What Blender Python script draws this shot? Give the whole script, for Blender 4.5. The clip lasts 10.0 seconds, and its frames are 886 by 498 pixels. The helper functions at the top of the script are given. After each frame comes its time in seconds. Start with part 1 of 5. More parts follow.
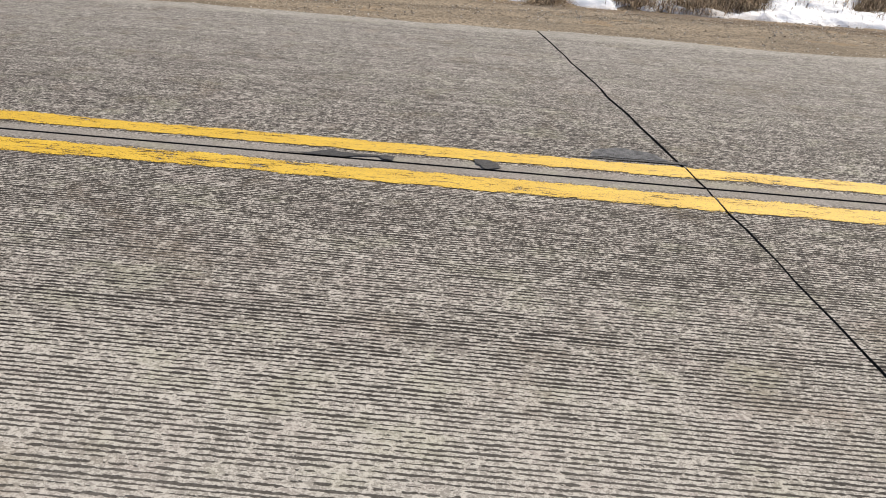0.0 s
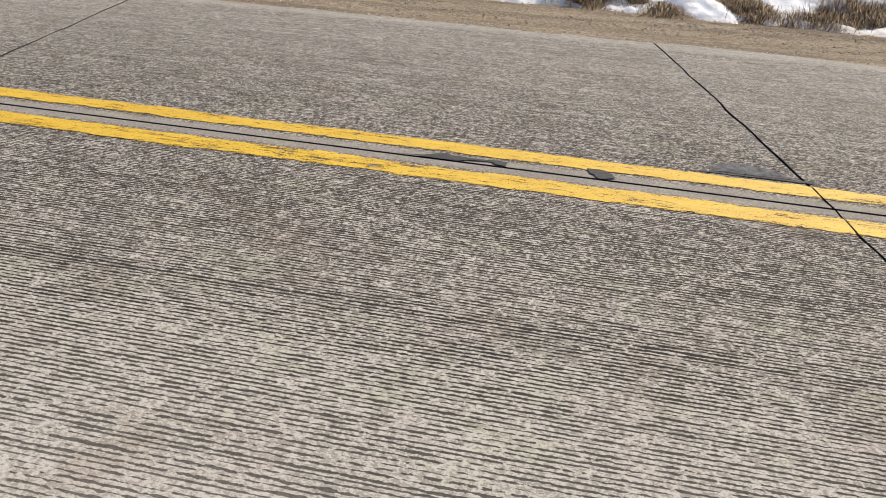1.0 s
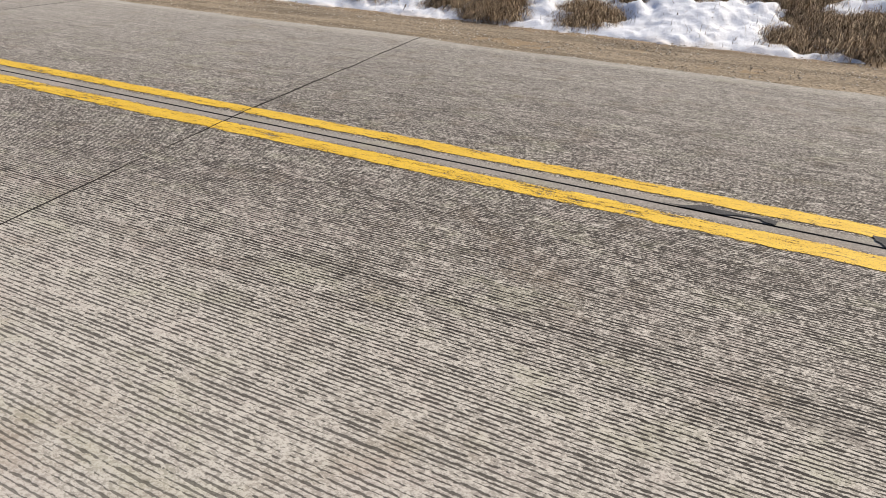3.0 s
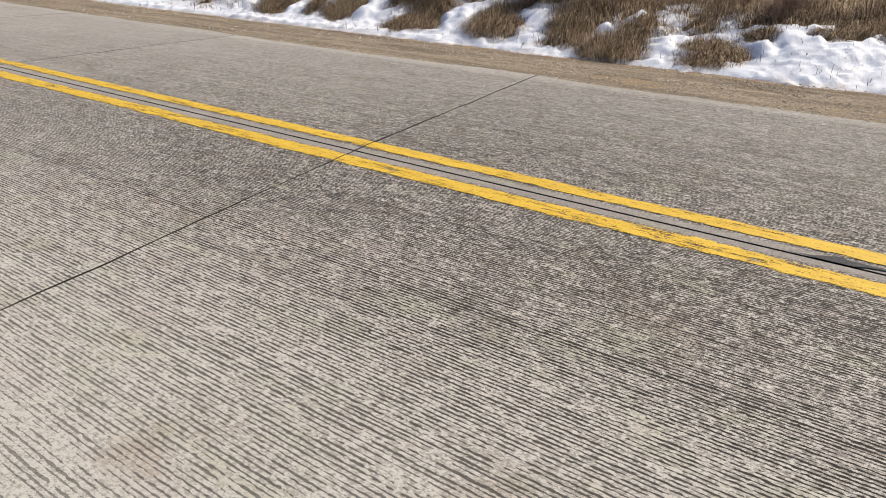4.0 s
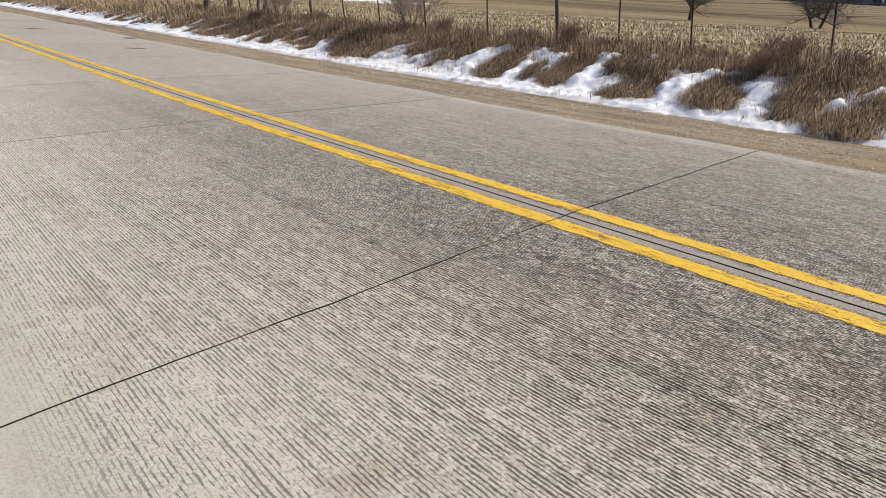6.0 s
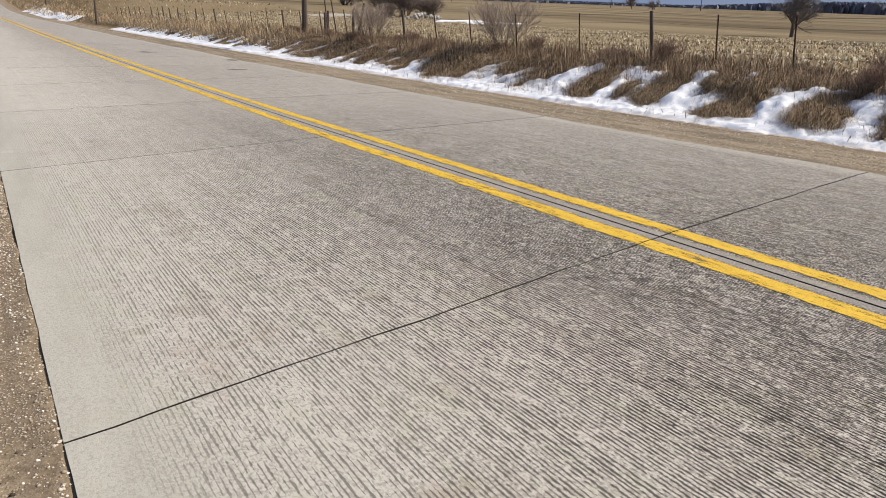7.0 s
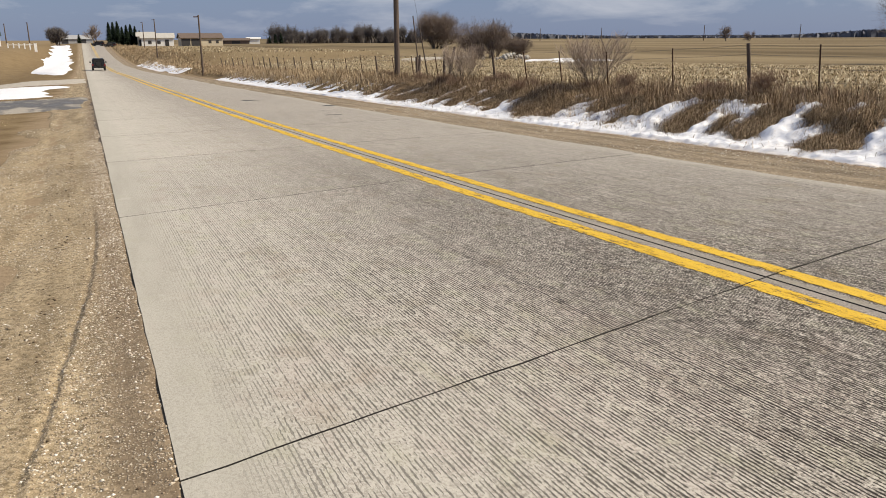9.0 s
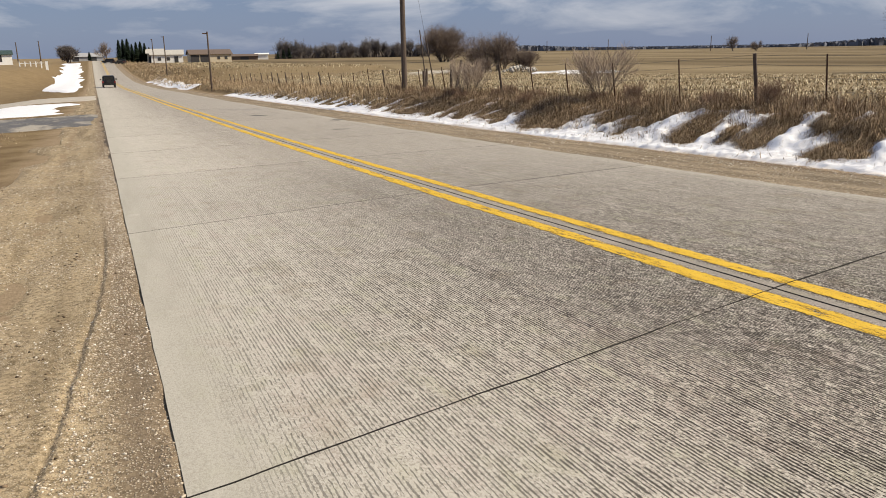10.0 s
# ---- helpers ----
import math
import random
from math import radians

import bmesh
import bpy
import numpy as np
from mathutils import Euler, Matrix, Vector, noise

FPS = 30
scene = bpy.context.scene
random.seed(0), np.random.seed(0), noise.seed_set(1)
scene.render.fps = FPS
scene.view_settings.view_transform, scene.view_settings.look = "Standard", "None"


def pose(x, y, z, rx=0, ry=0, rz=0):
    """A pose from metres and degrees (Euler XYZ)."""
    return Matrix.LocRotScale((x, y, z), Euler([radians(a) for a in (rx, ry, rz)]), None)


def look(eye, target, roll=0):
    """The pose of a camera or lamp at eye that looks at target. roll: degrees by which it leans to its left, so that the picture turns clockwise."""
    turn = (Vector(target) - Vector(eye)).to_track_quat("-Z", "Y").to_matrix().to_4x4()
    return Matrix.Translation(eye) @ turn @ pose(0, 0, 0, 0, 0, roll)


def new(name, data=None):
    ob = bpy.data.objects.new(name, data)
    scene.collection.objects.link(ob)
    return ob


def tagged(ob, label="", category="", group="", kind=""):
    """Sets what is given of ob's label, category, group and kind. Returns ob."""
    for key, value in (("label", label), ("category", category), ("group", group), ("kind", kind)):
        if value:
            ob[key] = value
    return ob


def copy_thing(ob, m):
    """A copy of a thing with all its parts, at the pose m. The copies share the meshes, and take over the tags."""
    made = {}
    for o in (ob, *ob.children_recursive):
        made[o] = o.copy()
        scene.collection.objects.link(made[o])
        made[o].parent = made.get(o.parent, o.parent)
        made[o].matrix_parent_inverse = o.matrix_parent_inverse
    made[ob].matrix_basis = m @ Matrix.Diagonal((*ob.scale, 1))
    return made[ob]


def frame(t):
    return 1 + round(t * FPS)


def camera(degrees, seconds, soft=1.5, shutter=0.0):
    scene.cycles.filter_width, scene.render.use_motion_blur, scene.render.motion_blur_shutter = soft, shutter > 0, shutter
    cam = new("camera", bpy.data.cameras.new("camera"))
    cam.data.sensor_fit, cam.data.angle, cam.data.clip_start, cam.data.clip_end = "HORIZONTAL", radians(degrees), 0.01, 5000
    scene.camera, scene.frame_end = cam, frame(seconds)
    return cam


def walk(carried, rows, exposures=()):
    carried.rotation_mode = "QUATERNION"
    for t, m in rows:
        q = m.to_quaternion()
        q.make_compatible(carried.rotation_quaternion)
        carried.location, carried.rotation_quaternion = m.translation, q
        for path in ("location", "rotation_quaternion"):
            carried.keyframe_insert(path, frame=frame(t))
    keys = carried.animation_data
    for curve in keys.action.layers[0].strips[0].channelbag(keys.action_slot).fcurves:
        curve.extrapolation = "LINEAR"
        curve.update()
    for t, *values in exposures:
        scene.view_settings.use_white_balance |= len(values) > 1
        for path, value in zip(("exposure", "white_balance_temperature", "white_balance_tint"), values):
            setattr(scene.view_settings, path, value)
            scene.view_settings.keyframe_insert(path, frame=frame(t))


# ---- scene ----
cam = camera(60.1, 10.0, soft=0.9)
ROWS = [
    (0, -3.417, -3.554, 1.437, 62.6, -5.68, -86.09),
    (0.5, -3.425, -3.524, 1.421, 62.67, -5.81, -82.49),
    (1, -3.434, -3.495, 1.406, 62.69, -5.25, -78.32),
    (1.5, -3.451, -3.458, 1.396, 62.8, -4.93, -74.01),
    (2, -3.452, -3.425, 1.378, 63.22, -4.47, -69.53),
    (2.5, -3.465, -3.4, 1.362, 63.97, -4.09, -65.0),
    (4, -3.52, -3.355, 1.389, 66.91, -2.79, -52.44),
    (4.5, -3.54, -3.341, 1.402, 67.97, -2.73, -48.5),
    (5, -3.571, -3.333, 1.408, 69.08, -2.86, -44.67),
    (5.5, -3.591, -3.316, 1.406, 70.01, -2.98, -40.94),
    (7, -3.641, -3.292, 1.404, 71.85, -1.95, -30.89),
    (7.5, -3.641, -3.292, 1.408, 72.39, -1.27, -28.28),
    (8, -3.655, -3.282, 1.412, 73.09, -0.74, -26.48),
    (8.5, -3.666, -3.288, 1.427, 73.8, -0.11, -25.12),
    (9, -3.678, -3.283, 1.429, 74.6, 0.28, -24.53),
    (9.5, -3.668, -3.284, 1.43, 75.18, 0.66, -24.07),
    (10, -3.667, -3.295, 1.439, 75.54, 0.94, -24.02),
]
walk(cam, [(t, pose(*p)) for t, *p in ROWS], exposures=[(0.0, 0.29, 6600, 11), (2.0, 0.29, 6750, 12), (4.0, 0.34, 6650, 11.5), (8.0, 0.35, 6600, 10.5), (9.0, 0.35, 7100, 10), (10.0, 0.34, 7200, 10)])

# ---- sky and sun ----
SUN_EL, SUN_AZ = 43.0, 118.0          # degrees above the land; clockwise from +Y
sun = new("sun", bpy.data.lights.new("sun", "SUN"))
sun.data.energy, sun.data.angle, sun.data.color = 4.4, radians(0.53), (1.0, 0.925, 0.80)
_el, _az = radians(SUN_EL), radians(SUN_AZ)
SUN_WAY = Vector((math.sin(_az) * math.cos(_el), math.cos(_az) * math.cos(_el), math.sin(_el)))
sun.matrix_world = look((0, 0, 60), Vector((0, 0, 60)) - SUN_WAY)

world = bpy.data.worlds.new("world")
scene.world = world
world.use_nodes = True


def tree_of(nt):
    """A small helper round a node tree: n(type, inputs..., settings) makes a node."""
    def n(kind, *ins, **sets):
        nd = nt.nodes.new(kind)
        for k, v in sets.items():
            if k == "ramp":
                cr = nd.color_ramp
                while len(cr.elements) < len(v):
                    cr.elements.new(0.5)
                for el, (p, c) in zip(cr.elements, v):
                    el.position, el.color = p, (*c, 1) if len(c) == 3 else c
            elif k == "op":
                nd.operation = v
            elif k == "blend":
                nd.blend_type = v
            elif k == "data":
                nd.data_type = v
            elif k == "dims":
                nd.noise_dimensions = v
            elif k == "sky":
                nd.sky_type = v
            elif k == "feature":
                nd.feature = v
            elif k == "clamped":
                nd.clamp = v
            elif k == "values":
                for name, val in v.items():
                    if hasattr(val, "links") or isinstance(val, bpy.types.NodeSocket):
                        nt.links.new(val, nd.inputs[name])
                    else:
                        nd.inputs[name].default_value = val
        for i, a in enumerate(ins):
            if a is None:
                continue
            if isinstance(a, bpy.types.NodeSocket):
                nt.links.new(a, nd.inputs[i])
            else:
                nd.inputs[i].default_value = a
        return nd
    return n


_nt = world.node_tree
_nt.nodes.clear()
N = tree_of(_nt)
sky = N("ShaderNodeTexSky", sky="NISHITA")
sky.sun_disc, sky.sun_elevation, sky.sun_rotation = False, _el, _az
sky.air_density, sky.dust_density, sky.ozone_density = 1.0, 0.6, 1.5
tc = N("ShaderNodeTexCoord")
sep = N("ShaderNodeSeparateXYZ", tc.outputs["Generated"])
flat = N("ShaderNodeMapping", tc.outputs["Generated"])
flat.inputs["Scale"].default_value = (1.0, 1.0, 4.5)
cl = N("ShaderNodeTexNoise", values={"Vector": flat.outputs[0], "Scale": 4.2, "Detail": 7.0, "Roughness": 0.58, "Distortion": 0.4})
cm = N("ShaderNodeValToRGB", cl.outputs["Fac"], ramp=[(0.50, (0, 0, 0)), (0.72, (1, 1, 1))])
low = N("ShaderNodeMapRange", sep.outputs[2], 0.005, 0.10, 0.25, 1.0)
cf = N("ShaderNodeMath", cm.outputs[0], low.outputs[0], op="MULTIPLY")
mix = N("ShaderNodeMix", data="RGBA")
_nt.links.new(N("ShaderNodeMath", cf.outputs[0], 0.85, op="MULTIPLY").outputs[0], mix.inputs[0])
grey = N("ShaderNodeMix", 0.85, data="RGBA")
_nt.links.new(sky.outputs[0], grey.inputs[6])
grey.inputs[7].default_value = (1.15, 1.75, 3.3, 1)
_nt.links.new(grey.outputs[2], mix.inputs[6])
mix.inputs[7].default_value = (6.6, 6.8, 7.4, 1)
bg = N("ShaderNodeBackground", mix.outputs[2], 0.10)
N("ShaderNodeOutputWorld", bg.outputs[0])

# ---- materials ----


def material(name):
    m = bpy.data.materials.new(name)
    m.use_nodes = True
    nt = m.node_tree
    nt.nodes.clear()
    n = tree_of(nt)
    out = n("ShaderNodeOutputMaterial")
    bsdf = n("ShaderNodeBsdfPrincipled")
    nt.links.new(bsdf.outputs[0], out.inputs[0])
    return m, nt, n, bsdf, out


def coords(n, scale=(1, 1, 1)):
    tcn = n("ShaderNodeTexCoord")
    mp = n("ShaderNodeMapping", tcn.outputs["Object"])
    mp.inputs["Scale"].default_value = scale
    return mp.outputs[0]


def noise_at(n, vec, scale, detail=3.0, rough=0.55, dist=0.0):
    return n("ShaderNodeTexNoise", values={"Vector": vec, "Scale": scale, "Detail": detail, "Roughness": rough, "Distortion": dist}).outputs["Fac"]


def ramp(n, fac, stops):
    return n("ShaderNodeValToRGB", fac, ramp=stops).outputs[0]


def mixc(n, fac, a, b, blend="MIX"):
    m = n("ShaderNodeMix", data="RGBA", blend=blend)
    nt = m.id_data
    for i, v in ((0, fac), (6, a), (7, b)):
        if isinstance(v, bpy.types.NodeSocket):
            nt.links.new(v, m.inputs[i])
        else:
            m.inputs[i].default_value = (*v, 1) if isinstance(v, tuple) else v
    return m.outputs[2]


def mathn(n, op, a, b=0.0, c=None):
    return n("ShaderNodeMath", a, b, c, op=op).outputs[0]


def rng(n, v, a, b, c=0.0, d=1.0):
    return n("ShaderNodeMapRange", v, a, b, c, d).outputs[0]


def finish(nt, n, bsdf, colour, rough, height=None, strength=0.5, dist=0.01, metal=0.0):
    for key, v in (("Base Color", colour), ("Roughness", rough), ("Metallic", metal)):
        if isinstance(v, bpy.types.NodeSocket):
            nt.links.new(v, bsdf.inputs[key])
        else:
            bsdf.inputs[key].default_value = (*v, 1) if isinstance(v, tuple) else v
    if height is not None:
        b = n("ShaderNodeBump", values={"Strength": strength, "Distance": dist, "Height": height})
        nt.links.new(b.outputs[0], bsdf.inputs["Normal"])


def plain(name, colour, rough=0.8, var=0.25, scale=6.0, bump=0.2, metal=0.0, stretch=(1, 1, 1), dist=0.01):
    """A surface of one colour with grain at two scales."""
    m, nt, n, bsdf, out = material(name)
    v = coords(n, stretch)
    a, b = noise_at(n, v, scale), noise_at(n, v, scale * 9, 4.0)
    f = mathn(n, "ADD", mathn(n, "MULTIPLY", a, 0.6), mathn(n, "MULTIPLY", b, 0.4))
    dark, light = tuple(c * (1 - var) for c in colour), tuple(min(1, c * (1 + var)) for c in colour)
    finish(nt, n, bsdf, ramp(n, f, [(0.3, dark), (0.7, light)]), rough, b, bump, dist, metal)
    return m


def islands(name, stops, rough=0.85):
    """Many loose pieces in one mesh, each with a tone of its own."""
    m, nt, n, bsdf, out = material(name)
    g = n("ShaderNodeNewGeometry")
    finish(nt, n, bsdf, ramp(n, g.outputs["Random Per Island"], stops), rough)
    bsdf.inputs["Specular IOR Level"].default_value = 0.2
    return m


def concrete_material(name):
    m, nt, n, bsdf, out = material(name)
    v = coords(n)
    x = n("ShaderNodeSeparateXYZ", v)
    big = noise_at(n, v, 0.45, 4.0, 0.6)
    mid = noise_at(n, v, 3.2, 4.0, 0.6)
    along = noise_at(n, coords(n, (1.0, 0.10, 1.0)), 5.0, 4.0, 0.65)
    fine = noise_at(n, v, 95.0, 3.0, 0.7)
    grit = n("ShaderNodeTexVoronoi", values={"Vector": v, "Scale": 130.0}).outputs["Distance"]
    # the middle is darker; towards the near edge the slabs are paler
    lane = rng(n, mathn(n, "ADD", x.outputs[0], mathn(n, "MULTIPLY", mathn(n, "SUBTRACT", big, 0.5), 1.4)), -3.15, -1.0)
    right = rng(n, x.outputs[0], 0.6, 2.8)
    grain = noise_at(n, coords(n, (1.0, 0.75, 1.0)), 92.0, 3.0, 0.80)
    bias = mathn(n, "ADD", mathn(n, "MULTIPLY", lane, 0.060), mathn(n, "ADD", mathn(n, "MULTIPLY", mathn(n, "SUBTRACT", along, 0.5), -0.10), mathn(n, "MULTIPLY", mathn(n, "SUBTRACT", mid, 0.5), 0.12)))
    gf = rng(n, mathn(n, "SUBTRACT", grain, bias), 0.415, 0.52)
    # farther on the colour imitates a grazing view: paler, groove shade fainter; grooves shallower too
    far_pale = rng(n, mathn(n, "ADD", x.outputs[1], mathn(n, "MULTIPLY", big, 3.0)), 1.2, 10.0)
    gf = mathn(n, "MAXIMUM", gf, mathn(n, "MULTIPLY", far_pale, 0.52))
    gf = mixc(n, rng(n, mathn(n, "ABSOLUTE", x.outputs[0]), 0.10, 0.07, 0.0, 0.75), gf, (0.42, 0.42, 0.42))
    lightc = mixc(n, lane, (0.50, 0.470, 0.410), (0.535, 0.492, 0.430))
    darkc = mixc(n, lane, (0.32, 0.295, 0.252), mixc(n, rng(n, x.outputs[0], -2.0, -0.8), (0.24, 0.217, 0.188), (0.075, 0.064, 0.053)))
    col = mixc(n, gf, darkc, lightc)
    # faint tints: lichen and rust in the paste
    tint = noise_at(n, coords(n, (1.0, 0.6, 1.0)), 5.5, 4.0, 0.6)
    col = mixc(n, rng(n, tint, 0.54, 0.66, 0.0, 0.30), col, (0.40, 0.395, 0.275))
    col = mixc(n, rng(n, tint, 0.46, 0.34, 0.0, 0.25), col, (0.46, 0.385, 0.345))
    col = mixc(n, mathn(n, "MULTIPLY", right, 0.40), col, mixc(n, fine, (0.235, 0.215, 0.188), (0.455, 0.42, 0.372)))
    # chipped ridges: dark pits and pale tops a few centimetres long, strongest mid-road
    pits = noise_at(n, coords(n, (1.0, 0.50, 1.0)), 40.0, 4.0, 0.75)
    # the pits fade with y too, for the same grazing view
    run = mathn(n, "MULTIPLY", mathn(n, "MULTIPLY", rng(n, x.outputs[0], -2.0, -0.7, 0.04, 0.95), rng(n, x.outputs[0], 0.1, 1.6, 0.9, 0.45)), mathn(n, "MULTIPLY", rng(n, mathn(n, "ABSOLUTE", x.outputs[0]), 0.09, 0.13), mathn(n, "SUBTRACT", 1.0, mathn(n, "MULTIPLY", far_pale, 0.8))))
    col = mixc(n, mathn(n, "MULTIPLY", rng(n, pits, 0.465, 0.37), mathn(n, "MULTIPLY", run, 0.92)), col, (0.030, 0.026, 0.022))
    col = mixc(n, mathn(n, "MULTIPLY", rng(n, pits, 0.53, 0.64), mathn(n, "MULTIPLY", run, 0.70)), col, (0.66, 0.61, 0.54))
    # long streaks that the finishing tool and the wheels left along the far lane
    lines = noise_at(n, coords(n, (1.0, 0.05, 1.0)), 24.0, 3.0, 0.7)
    col = mixc(n, mathn(n, "MULTIPLY", rng(n, lines, 0.54, 0.70), mathn(n, "MULTIPLY", rng(n, x.outputs[0], 0.3, 1.2), 0.38)), col, (0.54, 0.50, 0.44))
    clump = noise_at(n, coords(n, (1.0, 0.5, 1.0)), 20.0, 3.0, 0.7)
    col = mixc(n, mathn(n, "MULTIPLY", rng(n, clump, 0.48, 0.34), mathn(n, "MULTIPLY", rng(n, x.outputs[0], 0.3, 0.8), 0.36)), col, (0.085, 0.074, 0.062))
    col = mixc(n, rng(n, mid, 0.55, 0.75, 0.0, 0.30), col, (0.27, 0.205, 0.125))
    col = mixc(n, rng(n, grit, 0.20, 0.08, 0.0, 0.55), col, (0.68, 0.64, 0.57))
    spots = noise_at(n, v, 2.3, 2.0, 0.5)
    col = mixc(n, rng(n, spots, 0.72, 0.77, 0.0, 0.45), col, (0.12, 0.10, 0.08))
    height = mathn(n, "MULTIPLY", grain, 0.7)
    wob = mathn(n, "MULTIPLY", mathn(n, "SUBTRACT", noise_at(n, coords(n, (1.0, 0.35, 1.0)), 6.0, 3.0), 0.5), 0.007)
    wob2 = mathn(n, "MULTIPLY", mathn(n, "SUBTRACT", noise_at(n, v, 42.0, 2.0), 0.5), 0.006)
    xx = mathn(n, "ADD", mathn(n, "ADD", x.outputs[0], wob), wob2)
    uneven = n("ShaderNodeTexNoise", dims="1D", values={"W": x.outputs[0], "Scale": 26.0, "Detail": 2.0}).outputs["Fac"]
    xx = mathn(n, "ADD", xx, mathn(n, "MULTIPLY", mathn(n, "SUBTRACT", uneven, 0.5), 0.013))
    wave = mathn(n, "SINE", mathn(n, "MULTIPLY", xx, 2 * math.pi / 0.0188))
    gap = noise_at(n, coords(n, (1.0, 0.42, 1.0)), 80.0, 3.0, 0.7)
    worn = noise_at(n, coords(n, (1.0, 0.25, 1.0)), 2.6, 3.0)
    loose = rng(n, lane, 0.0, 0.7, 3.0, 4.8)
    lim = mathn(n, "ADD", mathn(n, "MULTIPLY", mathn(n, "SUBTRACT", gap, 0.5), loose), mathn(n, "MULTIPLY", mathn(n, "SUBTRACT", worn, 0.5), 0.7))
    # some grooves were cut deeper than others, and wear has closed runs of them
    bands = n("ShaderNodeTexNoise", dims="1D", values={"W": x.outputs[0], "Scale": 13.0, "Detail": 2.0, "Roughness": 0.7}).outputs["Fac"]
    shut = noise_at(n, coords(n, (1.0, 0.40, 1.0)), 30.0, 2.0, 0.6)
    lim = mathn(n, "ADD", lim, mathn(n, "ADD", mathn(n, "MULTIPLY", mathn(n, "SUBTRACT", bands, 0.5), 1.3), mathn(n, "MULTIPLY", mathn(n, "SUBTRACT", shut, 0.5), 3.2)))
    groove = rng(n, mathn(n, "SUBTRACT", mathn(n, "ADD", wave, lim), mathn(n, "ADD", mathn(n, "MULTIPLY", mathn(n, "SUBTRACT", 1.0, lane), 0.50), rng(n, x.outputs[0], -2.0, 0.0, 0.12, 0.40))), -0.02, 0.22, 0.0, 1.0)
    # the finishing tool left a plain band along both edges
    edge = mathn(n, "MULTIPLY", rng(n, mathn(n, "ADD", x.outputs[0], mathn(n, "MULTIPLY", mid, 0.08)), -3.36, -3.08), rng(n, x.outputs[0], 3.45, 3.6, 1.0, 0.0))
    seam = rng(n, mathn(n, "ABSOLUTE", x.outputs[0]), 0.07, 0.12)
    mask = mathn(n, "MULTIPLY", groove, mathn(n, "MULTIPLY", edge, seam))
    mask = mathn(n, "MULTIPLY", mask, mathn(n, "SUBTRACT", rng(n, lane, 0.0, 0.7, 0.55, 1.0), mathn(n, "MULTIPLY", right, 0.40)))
    # groove colour and bump are cut with y, for the same grazing view
    mask = mathn(n, "MULTIPLY", mask, mathn(n, "SUBTRACT", 1.0, mathn(n, "MULTIPLY", far_pale, 0.65)))
    pale = mathn(n, "SUBTRACT", 1.0, edge)
    pale = mathn(n, "MULTIPLY", pale, rng(n, x.outputs[0], -1.0, 1.0, 0.62, 0.30))
    col = mixc(n, pale, col, mixc(n, rng(n, along, 0.3, 0.7), (0.33, 0.312, 0.262), (0.425, 0.405, 0.345)))
    col = mixc(n, mathn(n, "MULTIPLY", mathn(n, "MULTIPLY", pale, rng(n, mid, 0.60, 0.72)), 0.5), col, (0.62, 0.60, 0.54))
    col = mixc(n, mathn(n, "MULTIPLY", mathn(n, "MULTIPLY", pale, rng(n, fine, 0.45, 0.35)), 0.4), col, (0.20, 0.18, 0.15))
    # groove floors are near-black in the base colour, besides the bump
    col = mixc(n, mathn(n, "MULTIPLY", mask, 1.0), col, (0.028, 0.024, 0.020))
    height = mathn(n, "SUBTRACT", height, mathn(n, "MULTIPLY", mask, 1.2))
    rnd = n("ShaderNodeObjectInfo").outputs["Random"]
    col = mixc(n, 1.0, col, ramp(n, rnd, [(0.0, (0.93, 0.93, 0.93)), (1.0, (1.0, 1.0, 1.0))]), "MULTIPLY")
    finish(nt, n, bsdf, col, 0.9, height, 0.75, 0.004)
    bsdf.inputs["Specular IOR Level"].default_value = 0.25
    return m


def paint_material():
    """Yellow road paint, worn through along the grooves and ragged at its edges."""
    m, nt, n, bsdf, out = material("yellow_road_paint")
    v = coords(n)
    u = n("ShaderNodeTexCoord").outputs["UV"]
    us = n("ShaderNodeSeparateXYZ", u).outputs[0]
    a = noise_at(n, coords(n, (1.0, 0.22, 1.0)), 16.0, 5.0, 0.65)
    b = noise_at(n, v, 120.0, 3.0, 0.7)
    c = noise_at(n, coords(n, (1.0, 0.3, 1.0)), 3.0, 3.0)
    col = mixc(n, rng(n, a, 0.3, 0.7), (0.56, 0.335, 0.016), (0.72, 0.465, 0.030))
    dash = noise_at(n, coords(n, (1.0, 0.18, 1.0)), 75.0, 3.0, 0.65)
    col = mixc(n, rng(n, dash, 0.40, 0.33, 0.0, 0.85), col, (0.10, 0.060, 0.018))
    col = mixc(n, rng(n, b, 0.46, 0.36, 0.0, 0.7), col, (0.24, 0.145, 0.035))
    side = mathn(n, "ABSOLUTE", mathn(n, "SUBTRACT", us, 0.5))           # 0 in the middle, 0.5 at the edge
    wear = mathn(n, "ADD", mathn(n, "ADD", mathn(n, "MULTIPLY", a, 0.75), mathn(n, "MULTIPLY", c, 0.45)), mathn(n, "MULTIPLY", dash, 0.55))
    wear = mathn(n, "SUBTRACT", wear, mathn(n, "MULTIPLY", rng(n, side, 0.28, 0.5), 0.50))
    wear = mathn(n, "ADD", wear, mathn(n, "MULTIPLY", mathn(n, "SUBTRACT", b, 0.5), 0.55))
    keep = rng(n, wear, 0.69, 0.79, 0.0, 1.0)
    finish(nt, n, bsdf, col, 0.7, b, 0.4, 0.003)
    tr = n("ShaderNodeBsdfTransparent")
    ms = n("ShaderNodeMixShader", keep, tr.outputs[0], bsdf.outputs[0])
    nt.links.new(ms.outputs[0], out.inputs[0])
    return m


